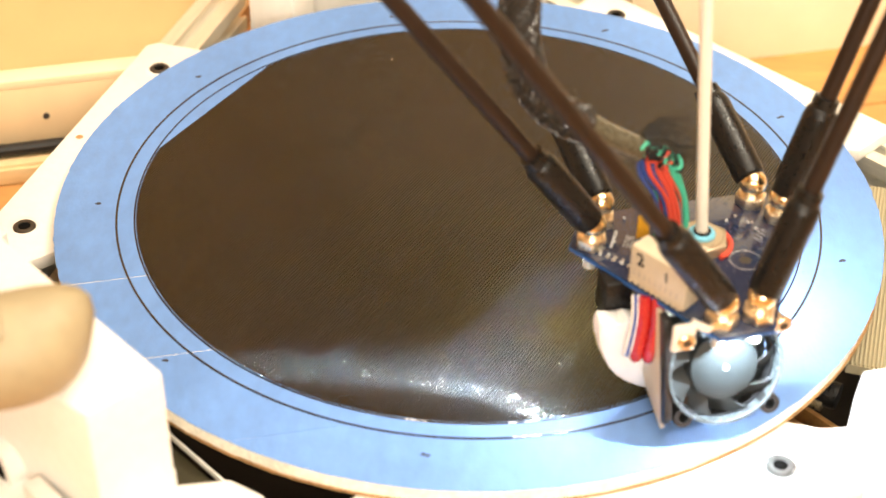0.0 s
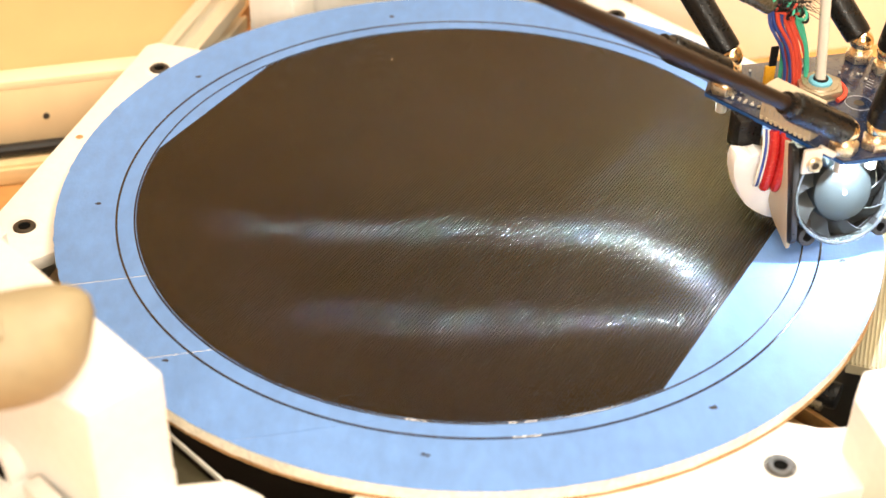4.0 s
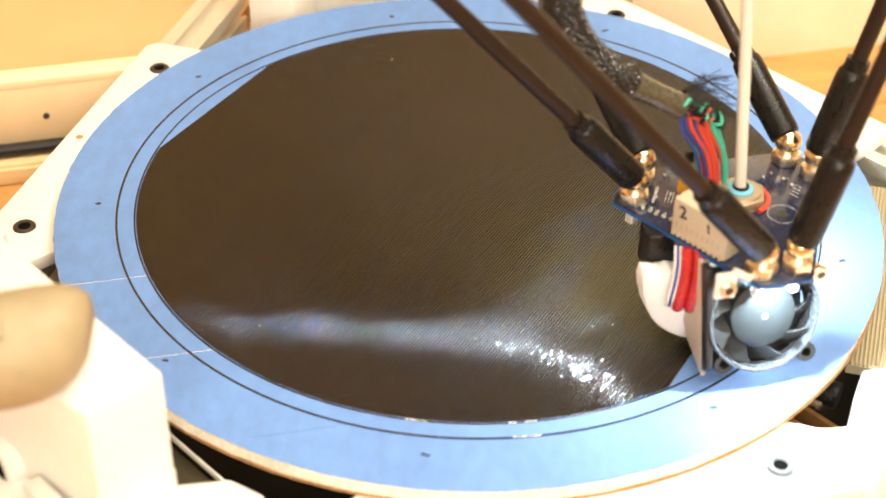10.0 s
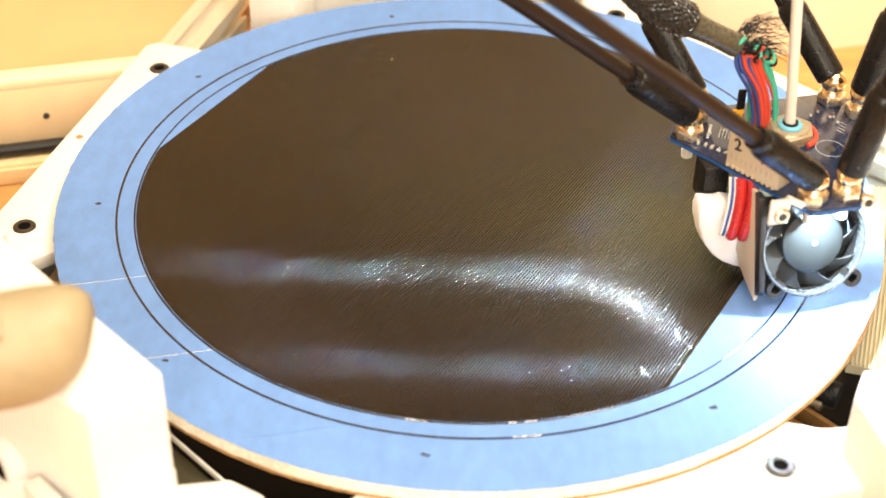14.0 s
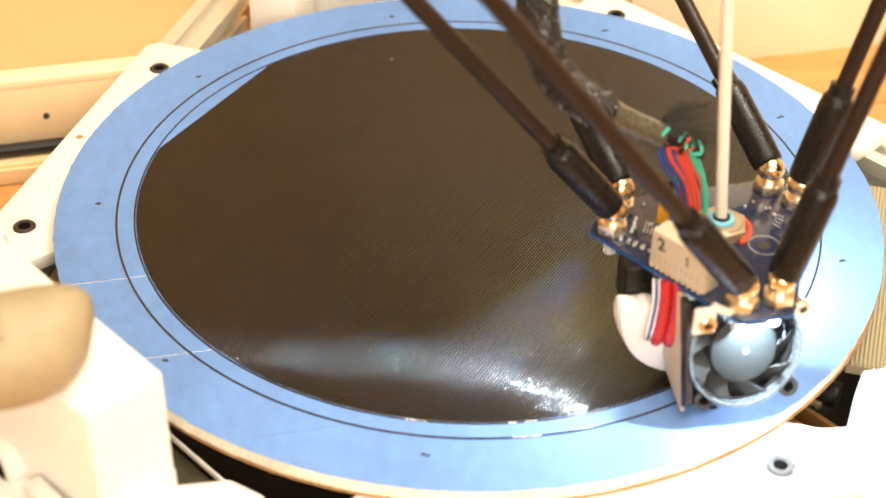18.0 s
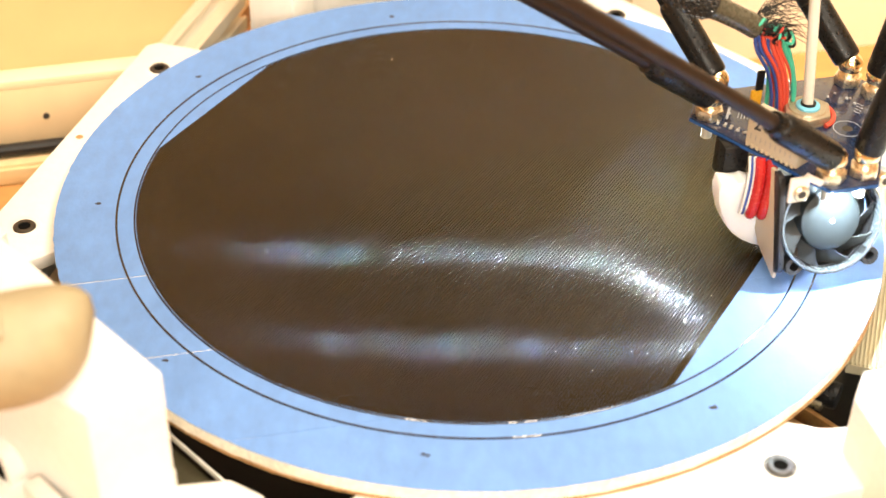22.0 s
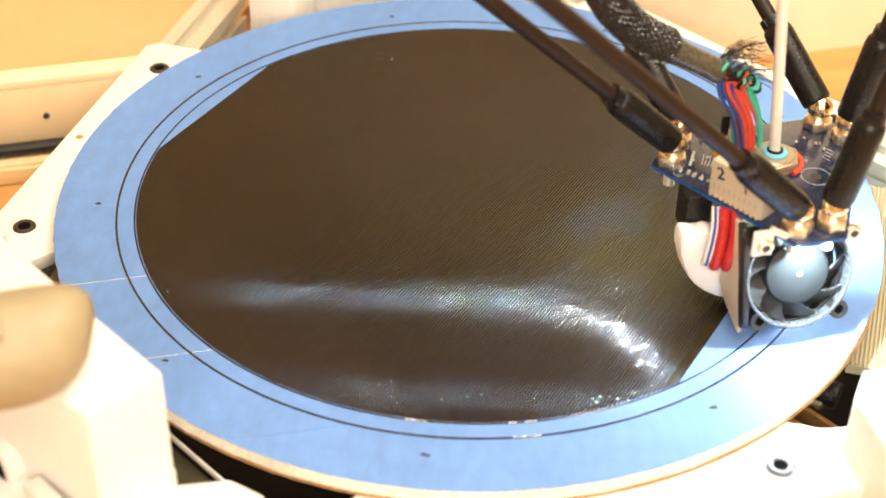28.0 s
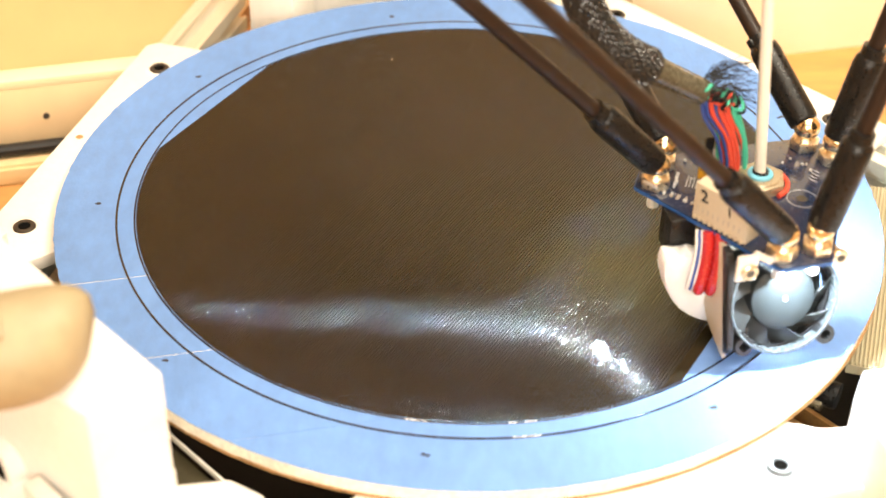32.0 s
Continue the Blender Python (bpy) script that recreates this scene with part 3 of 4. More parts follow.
def make_print():
    sheet = thing("printed_disc", "glossy black printed disc of fine parallel lines on the blue tape", "print")
    # every line is laid in short lengths that lie a touch uneven
    rng = np.random.default_rng(7)
    v, k = -125.0, 0
    chunks, finish_of = [], []
    # across a line: a rounded back with steep shoulders
    half_arc = [(x, 0.142 - 0.142 * x ** 3.6) for x in (0.25, 0.5, 0.7, 0.85, 1.0)]
    arc = np.array([(-x, z) for x, z in half_arc[::-1]] + half_arc)
    m = len(arc)
    while v < 113.3:
        low = (k % 2) * 0.045
        h = line_half(v) + rng.uniform(-0.25, 0.15)
        # there and back: a broad slick line, then a narrow dull one that lies lower
        n = max(2, int(2 * h / 1.15))
        cut = np.linspace(-h, h, n + 1)
        cut[1:-1] += rng.uniform(-0.4, 0.4, n - 1)
        smooth = np.where(rng.random(n) < 0.72, 1.0, 0.62) * (1 - k % 2)
        tilt = rng.normal(-0.014, np.where(rng.random(n) < 0.85, 0.015, 0.026))
        finish_of.append(np.repeat(smooth, m - 1))
        w, lean = (0.36, 0.20)[k % 2], (0.0 if k % 2 else -0.05) + rng.normal(0, 0.022, n)
        for i in range(2):
            u = cut[i:n + i]
            rise = tilt * np.diff(cut) * (0.5 if i else -0.5)
            z = 0.12 - low + arc[None, :, 1] * w / 0.29 + rise[:, None] + lean[:, None] * w * arc[None, :, 0]
            vv = v + low * 0.8 + w * arc[None, :, 0] + np.zeros((n, 1))
            chunks.append(np.stack([LD.x * u[:, None] + LN.x * vv, LD.y * u[:, None] + LN.y * vv, z], 2))
        v += 0.55
        k += 1
    verts, faces, base = [], [], 0
    for p, q in zip(chunks[::2], chunks[1::2]):
        n = len(p)
        verts.append(np.concatenate([p, q], 1).reshape(-1, 3))
        first = base + 2 * m * np.arange(n)[:, None] + np.arange(m - 1)[None, :]
        faces.append(np.stack([first, first + m, first + m + 1, first + 1], 2).reshape(-1, 4))
        base += 2 * m * n
    verts, faces = np.concatenate(verts) * K, np.concatenate(faces)
    me = bpy.data.meshes.new("infill")
    me.vertices.add(len(verts))
    me.vertices.foreach_set("co", verts.ravel())
    me.loops.add(faces.size)
    me.loops.foreach_set("vertex_index", faces.ravel())
    me.polygons.add(len(faces))
    me.polygons.foreach_set("loop_start", np.arange(len(faces)) * 4)
    me.update(calc_edges=True)
    me.attributes.new("slick", "FLOAT", "FACE").data.foreach_set("value", np.concatenate(finish_of).astype(np.float32))
    me.materials.append(BLACK_PRINT)
    me.shade_smooth()
    ob = new("infill", me)
    ob.parent = sheet
    tagged(ob, "fine parallel black lines", kind="stuff")
    for name, r in (("perimeter", PRINT_R), ):
        bm = bmesh.new()
        lathe(bm, [(r - 0.32, 0.02), (r - 0.28, 0.22), (r, 0.32), (r + 0.28, 0.22), (r + 0.32, 0.02)], 200)
        part(name, bm, RING_PRINT, sheet)
    skirt = thing("skirt_line", "thin black printed ring round the disc, on the blue tape", "print")
    bm = bmesh.new()
    r = SKIRT_R
    lathe(bm, [(r - 0.45, 0.02), (r - 0.38, 0.22), (r, 0.30), (r + 0.38, 0.22), (r + 0.45, 0.02)], 200)
    part("ring", bm, RING_PRINT, skirt)
    # small pale flecks on the two rings
    fleck_rng = random.Random(5)
    for owner, r, a0, a1, n in ((skirt, SKIRT_R, 275.6, 279.7, 9), (sheet, PRINT_R, 275.5, 276.7, 4), (sheet, PRINT_R, 277.7, 279.6, 5), (sheet, PRINT_R, 260.2, 263.5, 9)):
        for i in range(n):
            a = a0 + (a1 - a0) * (i + fleck_rng.uniform(0.2, 0.8)) / n
            bm = bmesh.new()
            box(bm, at(r * math.cos(radians(a)), r * math.sin(radians(a)), 0.30, 0, 0, a + 90 + fleck_rng.uniform(-12, 12)), fleck_rng.uniform(0.5, 1.0), fleck_rng.uniform(0.3, 0.6), 0.08)
            part("pale_fleck", bm, WHITE_WIRE, owner, "small pale fleck")
    # two pale specks and a dotted scratch in the surface
    for p in SPECKS:
        bm = bmesh.new()
        ball(bm, (*p, 0.27), 0.32, 8)
        part("speck", bm, WHITE_WIRE, sheet, "tiny pale speck")
    bm = bmesh.new()
    for i in range(22):
        p = SCRATCH[0].lerp(SCRATCH[1], i / 21)
        ball(bm, (p.x, p.y, 0.26), 0.16 + 0.05 * (i % 3), 8)
    part("scratch", bm, RING_PRINT, sheet, "row of tiny glossy bumps")
    # the lines that are laid while one looks on, each in six rigid lengths
    fresh = []
    for i in range(len(PASS_V)):
        v = 113.60 + 0.55 * i
        half = line_half(v - 0.05)
        for k in range(6):
            a, b = -half + half * k / 3, -half + half * (k + 1) / 3
            bm = bmesh.new()
            bead(bm, LD * a + LN * (v - 0.05), LD * b + LN * (v - 0.05), 0.55, 0.27)
            line = part("fresh_line", bm, BLACK_PRINT, sheet, smooth=75)
            line.data.attributes.new("slick", "FLOAT", "FACE").data.foreach_set("value", [1.0] * len(line.data.polygons))
            fresh.append((i, (a + b) / 2, line))
    return sheet, fresh


SHEET, FRESH = make_print()


# ---- the print head ----
def stud_places():
    """The six ball studs round the head: three long sides of 55 mm, three short ones."""
    out = []
    for side in (210.0, 330.0, 90.0):
        n = Vector((math.cos(radians(side)), math.sin(radians(side)), 0))
        t = Vector((-n.y, n.x, 0))
        out += [n * 23.14 - t * 27.5, n * 23.14 + t * 27.5]
    return out


STUDS = stud_places()
BALL_Z = 55.5
HEAD_TURN = 13.84


def make_head():
    head = thing("effector_platform", "delta printer head with navy circuit board, ball studs and grey fan", "print head")
    # circuit board
    # outline: long sides 28.9 mm and short sides 42 mm from the middle
    poly = []
    for side in (210.0, 330.0, 90.0):
        n = Vector((math.cos(radians(side)), math.sin(radians(side)), 0))
        t = Vector((-n.y, n.x, 0))
        half = (42.0 - 28.9 * 0.5) / math.cos(radians(30))
        poly += [n * 28.9 - t * half, n * 28.9 + t * half]
    bm = bmesh.new()
    prism(bm, [(p.x, p.y) for p in poly], 45.4, 47.0, bevel=0.25)
    board = part("circuit_board", bm, PCB, head, "navy blue circuit board with white markings")
    bm = bmesh.new()
    prism(bm, [(p.x * 1.005, p.y * 1.005) for p in poly], 45.2, 46.5)
    part("board_edge", bm, PCB_EDGE, board)
    for i, p in enumerate(STUDS):
        bm = bmesh.new()
        prism(bm, hexagon(5.5, 15 + 23 * i), 47.0, 51.0, at(p.x, p.y, 0), bevel=0.45)
        lathe(bm, [(2.4, 51.0), (4.2, 51.0), (3.9, 51.6), (3.0, 52.2), (2.0, 55.5)], 20, at(p.x, p.y, 0))
        stud = part("ball_stud", bm, BRASS, head, "bright nickel ball stud with hexagon foot")
        bm = bmesh.new()
        ball(bm, (p.x, p.y, BALL_Z), 4.76, 28)
        part("ball", bm, NICKEL, stud)
        bm = bmesh.new()
        rod(bm, (p.x, p.y, 38.0), (p.x, p.y, 45.4), 2.1, seg=16)
        lathe(bm, [(2.0, 43.4), (4.2, 43.4), (4.2, 45.2), (2.0, 45.2)], 6, at(p.x, p.y, 0))
        part("thread_end", bm, ALU, stud)
    # small lights under the three corners of the board
    for a in (150.0, 30.0, 270.0):
        bm = bmesh.new()
        r = 41.1 if a == 270.0 else 39.8
        x, y = r * math.cos(radians(a)), r * math.sin(radians(a))
        w = 2.2 if a == 270.0 else 2.0
        box(bm, at(x, y, 44.8, 0, 0, a), w, w, 0.12)
        lamp = part("led", bm, INK, board, "glowing white led")
        lamp.data.materials.append(LED)
        for f in lamp.data.polygons:
            f.material_index = 1 if f.normal.z < -0.5 else 0
    # white markings and small components
    rng = random.Random(11)
    bars = []
    ax, ay = math.cos(radians(60)), math.sin(radians(60))
    for j in range(8):
        bars.append((-25.4 + ax * (1.25 * j - 4.6), 13.4 + ay * (1.25 * j - 4.6), 60, 0.7 + 0.25 * (j % 3), 1.0))
    for i in range(4):
        for j in range(6 - i % 2):
            bars.append((-21.6 + 1.0 * i + ax * (1.2 * j - 3.6), 12.2 - 0.6 * i + ay * (1.2 * j - 3.6), 60, 0.85, 0.36))
    bars += [(22 + 1.2 * i, 2.5 + 1.6 * i, 120, 3.2 - 0.5 * (i % 2), 0.28) for i in range(4)]
    for x, y, turn, sx, sy in bars:
        bm = bmesh.new()
        box(bm, at(x, y, 47.05, 0, 0, turn), sx, sy, 0.08)
        part("marking", bm, INK, board, "white printed bar")
    bm = bmesh.new()
    lathe(bm, [(5.15, 47.02), (5.35, 47.02), (5.35, 47.1), (5.15, 47.1), (5.15, 47.02)], 28, at(13.6, -7.0, 0))
    part("marking", bm, INK, board, "white printed ring")
    bm = bmesh.new()
    lathe(bm, [(0.001, 47.06), (2.0, 47.06), (2.0, 47.02)], 20, at(13.6, -7.0, 0))
    part("hole", bm, BLACK_STEEL, board)
    for i in range(26):
        x, y = rng.uniform(-26, 24), rng.uniform(8, 25)
        if i < 9:
            x, y = -33 + i * 1.0 + rng.uniform(-0.4, 0.4), 6.0 - i * 1.0 + 2.2 * (i % 2)
        if abs(x) < 12 and y > -14 and y < 14:
            y = 22
        bm = bmesh.new()
        box(bm, at(x, y, 47.5, 0, 0, rng.choice((0, 60, 120))), rng.uniform(0.8, 1.5), rng.uniform(0.5, 0.9), 0.8, 0.1, 1)
        part("component", bm, CHIP if i % 3 else INK, board)
    # cream connector block on the front left edge, with two handwritten figures
    cm = at(0, 0, 0, 0, 0, 210)
    bm = bmesh.new()
    box(bm, cm @ at(24.0, 4.6, 54.2), 8.0, 23.0, 14.4, 0.6)
    block = part("connector", bm, CREAM, head, "cream nylon connector with handwritten figures")
    bm = bmesh.new()
    for i in range(10):
        box(bm, cm @ at(28.0, -5.6 + i * 2.2, 47.5), 1.0, 1.1, 1.6)
    part("comb", bm, CREAM, block)
    bm = bmesh.new()
    for i in range(9):
        box(bm, cm @ at(28.03, -4.8 + i * 2.2, 51.5), 0.12, 0.35, 2.4)
    part("slot", bm, CHIP, block)
    face = cm @ at(28.08, 0, 55.5) @ Matrix(((0, 0, 1, 0), (1, 0, 0, 0), (0, 1, 0, 0), (0, 0, 0, 1)))
    part("figure", letters("2", 6.6, face @ at(-2.6, 1.6, 0, 0, 0, 8)), INK_BLACK, block, "black handwritten figure", smooth=0)
    part("figure", letters("1", 5.0, face @ at(8.2, 0.6, 0, 0, 0, 8)), INK_BLACK, block, "black handwritten figure", smooth=0)
    # tube fitting in the middle
    tx, ty = 2.2, 4.6
    bm = bmesh.new()
    lathe(bm, [(8.6, 46.5), (8.6, 47.6), (7, 47.6)], 24, at(tx, ty, 0))
    prism(bm, hexagon(9.6, 10), 47.4, 50.6, at(tx, ty, 0), bevel=0.7)
    lathe(bm, [(7.4, 50.6), (7.0, 51.2), (4.6, 51.2), (4.6, 50.2)], 28, at(tx, ty, 0))
    fit = part("tube_fitting", bm, FITTING, head, "large pale hexagon tube fitting")
    bm = bmesh.new()
    lathe(bm, [(2.3, 50.4), (4.6, 50.4), (4.5, 51.9), (4.0, 52.3), (2.9, 52.3), (2.3, 51.6), (2.3, 50.4)], 28, at(tx, ty, 0))
    collar = part("collar", bm, COLLAR, fit, "pale blue release collar")
    bm = bmesh.new()
    lathe(bm, [(2.1, 51.8), (3.0, 51.8), (2.9, 52.9), (2.1, 53.0), (2.1, 51.8)], 24, at(tx, ty, 0))
    part("seal", bm, CUP, collar, "black seal round the tube")
    bm = bmesh.new()
    sweep(bm, curve_points([(tx + 10.0 * math.cos(radians(a)), ty + 10.0 * math.sin(radians(a)), 47.8) for a in range(-70, 30, 14)], 4), 0.95)
    part("red_lead", bm, RED, head)
    # hot end under the board
    bm = bmesh.new()
    for i in range(9):
        lathe(bm, [(4, 18 + 2.8 * i), (11, 18 + 2.8 * i), (11, 19.2 + 2.8 * i), (4, 19.2 + 2.8 * i)], 24)
    rod(bm, (0, 0, 12), (0, 0, 45), 4.0)
    part("heat_sink", bm, ALU, head)
    bm = bmesh.new()
    box(bm, at(0, 3, 8.5), 17, 21, 10, 2.0)
    lathe(bm, [(0.9, 0.9), (3.0, 3.2), (3.4, 4.0), (0.001, 4.0)], 16)
    part("heater_sock", bm, CUP, head, "black silicone heater sock")
    bm = bmesh.new()
    lathe(bm, [(16.5, 3.6), (17.5, 3.2), (20.5, 7.5), (20.5, 11), (18.0, 12), (16.5, 9), (16.5, 3.6)], 40, at(-3, 0, 0))
    part("nozzle_ring", bm, FAN_BLACK, head)
    # white rounded air duct behind the side plate
    arc = [(-38.5, 37), (-38.8, 33), (-38.3, 28), (-36.8, 22), (-34.2, 16.5), (-31, 12), (-27, 8.4), (-22.5, 5.6), (-18.5, 4.0)]
    poly = arc + [(-18.5, 34), (-24.5, 33), (-29.5, 36.5), (-31, 34.2), (-34, 36)]
    bm = bmesh.new()
    prism(bm, poly, -16.0, -9.0, at(0, 0, 0, 90, 0, 0) @ Matrix.Diagonal((1, 1, -1, 1)), bevel=0.8)
    part("air_duct", bm, DUCT_PRINT, head, "white rounded printed air duct")
    bm = bmesh.new()
    box(bm, at(-30, -3, 38), 9.5, 10, 15, 0.6)
    box(bm, at(-29, -3, 30), 7, 8, 6, 0.6)
    part("plug", bm, CUP, head, "black moulded plug")
    # fan, its side plate and tab
    FX, FZ, FY = -0.9, 26.6, -40.2
    YZ = Matrix(((0, 0, 1, 0), (1, 0, 0, 0), (0, 1, 0, 0), (0, 0, 0, 1)))
    flat = at(FX - 1.4, FY, FZ, 90, 0, 0) @ Matrix.Diagonal((0.94, 0.94, 1, 1))
    # the fan leans back
    fm = at(FX, FY + 5.8, FZ - 0.9, 72, 0, 0) @ Matrix.Diagonal((0.94, 0.94, 1, 1))
    fan = new("cooling_fan")
    fan.parent = head
    fan.empty_display_size = 0.005
    fan.matrix_basis = Matrix.Identity(4)
    tagged(fan, "grey axial cooling fan in a black frame")
    bm = bmesh.new()
    lathe(bm, [(19.9, 0.0), (20.2, 0.5), (20.9, 0.5), (21.3, 0.1), (21.3, -7.5), (19.9, -7.5), (19.9, 0.0)], 56, fm @ at(-0.5, 0.3, 0))
    part("shroud_ring", bm, FAN_CLEAR, fan)
    bm = bmesh.new()
    for sx in (-1, 1):
        for sz in (-1, ):
            lathe(bm, [(1.9, 0.0), (3.6, 0.0), (3.8, -0.4), (3.8, -10), (1.9, -10), (1.9, 0.0)], 20, fm @ at(16 * sx, 16 * sz, 0))
            box(bm, fm @ at(14.9 * sx, 14.9 * sz, -7.5), 8.6, 8.6, 5.0, 0.6)
    lathe(bm, [(19.0, -3.5), (19.8, -3.5), (19.8, -7.4), (19.0, -7.4), (19.0, -3.5)], 48, fm @ at(-1.1, 0.4, 0))
    prism(bm, [(-23.5, 44.8), (-28.2, 44.4), (-30.0, 41), (-38.8, 11), (-38.0, 8.4), (-35.4, 7.4)], -22.3, -19.8, YZ, bevel=0.4)
    part("frame", bm, FAN_BLACK, fan)
    bm = bmesh.new()
    lathe(bm, [(0.001, 2.4), (6.0, 2.2), (10.0, 1.6), (12.2, 0.8), (12.9, -0.4), (12.9, -9), (0.001, -9)], 48, fm @ at(-1.0, 1.3, -1.0))
    part("hub", bm, FAN_GREY, fan, "smooth grey fan hub")
    # small white dot at the middle of the hub
    bm = bmesh.new()
    lathe(bm, [(0.001, 2.6), (0.8, 2.55), (1.1, 2.25), (0.001, 2.2)], 16, fm @ at(-1.0, 1.3, -1.0))
    part("hub_dot", bm, INK, fan)
    for k in range(9):
        bm = bmesh.new()
        rows = []
        for r in (12.4, 14.7, 17.0, 19.2):
            row = []
            for j in range(5):
                w = j / 4
                a = radians(40.0 * k + 8 + (31 + 0.5 * (r - 12.4)) * w + (r - 12.4) * 2.2)
                row.append(fm @ Vector((r * math.cos(a) - 0.7, r * math.sin(a) + 0.7, -7.4 + 6.6 * w ** 0.8)))
            rows.append(row)
        top = [[bm.verts.new(p) for p in row] for row in rows]
        low = [[bm.verts.new(p + Vector((0, 0.7, 0.2))) for p in row] for row in rows]
        for i in range(3):
            for j in range(4):
                bm.faces.new((top[i][j], top[i][j + 1], top[i + 1][j + 1], top[i + 1][j]))
                bm.faces.new((low[i][j], low[i + 1][j], low[i + 1][j + 1], low[i][j + 1]))
        edge = [(0, j) for j in range(5)] + [(1, 4), (2, 4), (3, 4)] + [(3, j) for j in (3, 2, 1, 0)] + [(2, 0), (1, 0)]
        for (a, b), (c, d) in zip(edge, edge[1:] + edge[:1]):
            bm.faces.new((top[a][b], low[a][b], low[c][d], top[c][d]))
        part("blade", bm, FAN_BLADE, fan)
    bm = bmesh.new()
    box(bm, fm @ at(-1.1, 0, -8.4), 37, 37, 1.0)
    part("back_plate", bm, FAN_GREY, fan)
    for sx, sz, y in ((-1.14, 1.27, 1.0), (1.06, 1.24, -0.8)):
        bm = bmesh.new()
        lathe(bm, [(0.001, 2.0), (2.7, 2.0), (3.2, 1.6), (3.2, 0), (1.4, 0), (1.4, -6), (0.001, -6)], 20, flat @ at(16 * sx, 16 * sz, y - 2))
        screw = part("screw", bm, SCREW, fan, "bright socket screw")
        bm = bmesh.new()
        prism(bm, hexagon(1.7), 1.95, 2.08, flat @ at(16 * sx, 16 * sz, y - 2))
        part("socket", bm, BLACK_STEEL, screw)
    bm = bmesh.new()
    prism(bm, [(-24.0, 45.0), (-15, 43), (-13.5, 15), (-20, 9), (-35.5, 4.2), (-36.0, 7.0)], -22.2, -20.6, YZ, bevel=0.5)
    part("side_plate", bm, CREAM, head, "cream side plate that holds the fan")
    bm = bmesh.new()
    box(bm, flat @ at(-18.9, 21.4, -1.2), 7.9, 11.0, 1.6, 0.6)
    box(bm, flat @ at(-10.6, 22.9, -2.2, 0, 0, -32), 13.6, 2.8, 1.2, 0.4)
    part("fan_tab", bm, WHITE_PRINT, head, "white fan mounting tab")
    # leads in front of the duct
    for i, (dx, mat, r) in enumerate(((0.9, RED_CLEAR, 2.1), (4.7, RED_CLEAR, 2.2), (-1.8, BLUE_WIRE, 0.6), (-0.9, WHITE_WIRE, 0.6), (-2.6, WHITE_WIRE, 0.5))):
        bm = bmesh.new()
        x, y = -26 + dx, -19.0 - 0.45 * dx
        sweep(bm, curve_points([(x + 0.4, y + 3, 46), (x + 0.2, y + 1, 40), (x - 0.4, y, 33), (x - 1.6, y - 0.6, 25 + i % 2), (x - 1.0, y + 2, 22.0), (x + 0.4, y + 6, 25)], 6), r)
        part("lead", bm, mat, head)
    # bundle that climbs from the board to the braided sleeve
    for i in range(13):
        mat = (BLUE_WIRE, BLUE_WIRE, RED, BLUE_WIRE, RED, RED, RED, GREEN_WIRE, GREEN_WIRE, BLUE_WIRE, RED, CUP, GREEN_WIRE)[i]
        j, row = i % 9, i // 9
        x = -9.5 + 1.15 * j + rng.uniform(-1.0, 1.0) + (5.0 if i == 9 else 0) - (5.5 if i == 12 else 0)
        y = 9.5 + 2.4 * row + rng.uniform(-0.4, 0.4)
        top = -20.5 + 1.5 * j + 0.8 * row
        bm = bmesh.new()
        sweep(bm, curve_points([(x, y, 47), (x * 0.92 + top * 0.08 + rng.uniform(-0.5, 0.5), y + 0.2, 56), (x * 0.6 + top * 0.4, y - 0.4, 66), (top, y - 1.5, 76 + 0.5 * (i % 3)), (top - 1.5, 8 + 0.5 * (i % 3), 82 + 0.8 * (i % 4)), (-22.5, 8 + 0.4 * (i % 3), 85.0 + i % 3)], 6), 0.82 if mat in (RED, GREEN_WIRE) else 0.66, 8)
        part("wire", bm, mat, head)
    bm = bmesh.new()
    box(bm, at(-15.6, 12.5, 51.5), 4.2, 1.4, 8.6, 0.3)
    flag = part("amber_strip", bm, YELLOW, head, "amber film strip")
    bm = bmesh.new()
    box(bm, at(-14.8, 12.6, 59.8), 3.0, 1.3, 8.4, 0.3)
    part("strip_end", bm, CUP, flag, "dark upper end")
    # short curled ends of the leads where they leave the sleeve
    for i in range(12):
        bm = bmesh.new()
        c = Vector((-21.0 + 1.05 * i, 4.5 + rng.uniform(-1, 2), 86.5 - 0.55 * i + rng.uniform(-2.0, 2.0)))
        ring = [c + Vector((1.9 * math.cos(q), 1.2 * math.sin(2 * q), 2.2 * math.sin(q))) for q in [0.5 * j + i for j in range(8)]]
        sweep(bm, curve_points(ring, 3), 0.55, 6)
        part("curled_wire", bm, (GREEN_WIRE, CUP, CUP, RED, CUP)[i % 5], head)
    # heat shrink over the sleeve's end
    bm = bmesh.new()
    m = Matrix.Translation((-22.0, 8, 86.0)) @ Vector((-18.0, 4.0, 9.5)).to_track_quat("Z", "Y").to_matrix().to_4x4()
    lathe(bm, [(3.2, -0.5), (4.2, -0.6), (4.5, 0.5), (4.2, 7), (4.4, 15), (4.9, 19), (5.3, 22.0), (4.8, 23.0), (3.2, 23.0)], 28, m)
    part("heat_shrink", bm, SHRINK, head, "grey-black heat shrink sleeve")
    # frayed end of the braid
    bm = bmesh.new()
    for i in range(130):
        a, q = rng.uniform(0, 6.28), rng.uniform(0.4, 1.0)
        p = Vector((-20, 9, 86.5)) + Vector((0, 4.5 * math.cos(a), 4.5 * math.sin(a)))
        e = p + Vector((rng.uniform(6, 19), 3 * q * math.cos(a) + rng.uniform(2, 8), 3 * q * math.sin(a) + rng.uniform(-9, 1) * (1 if i % 3 else 0.3)))
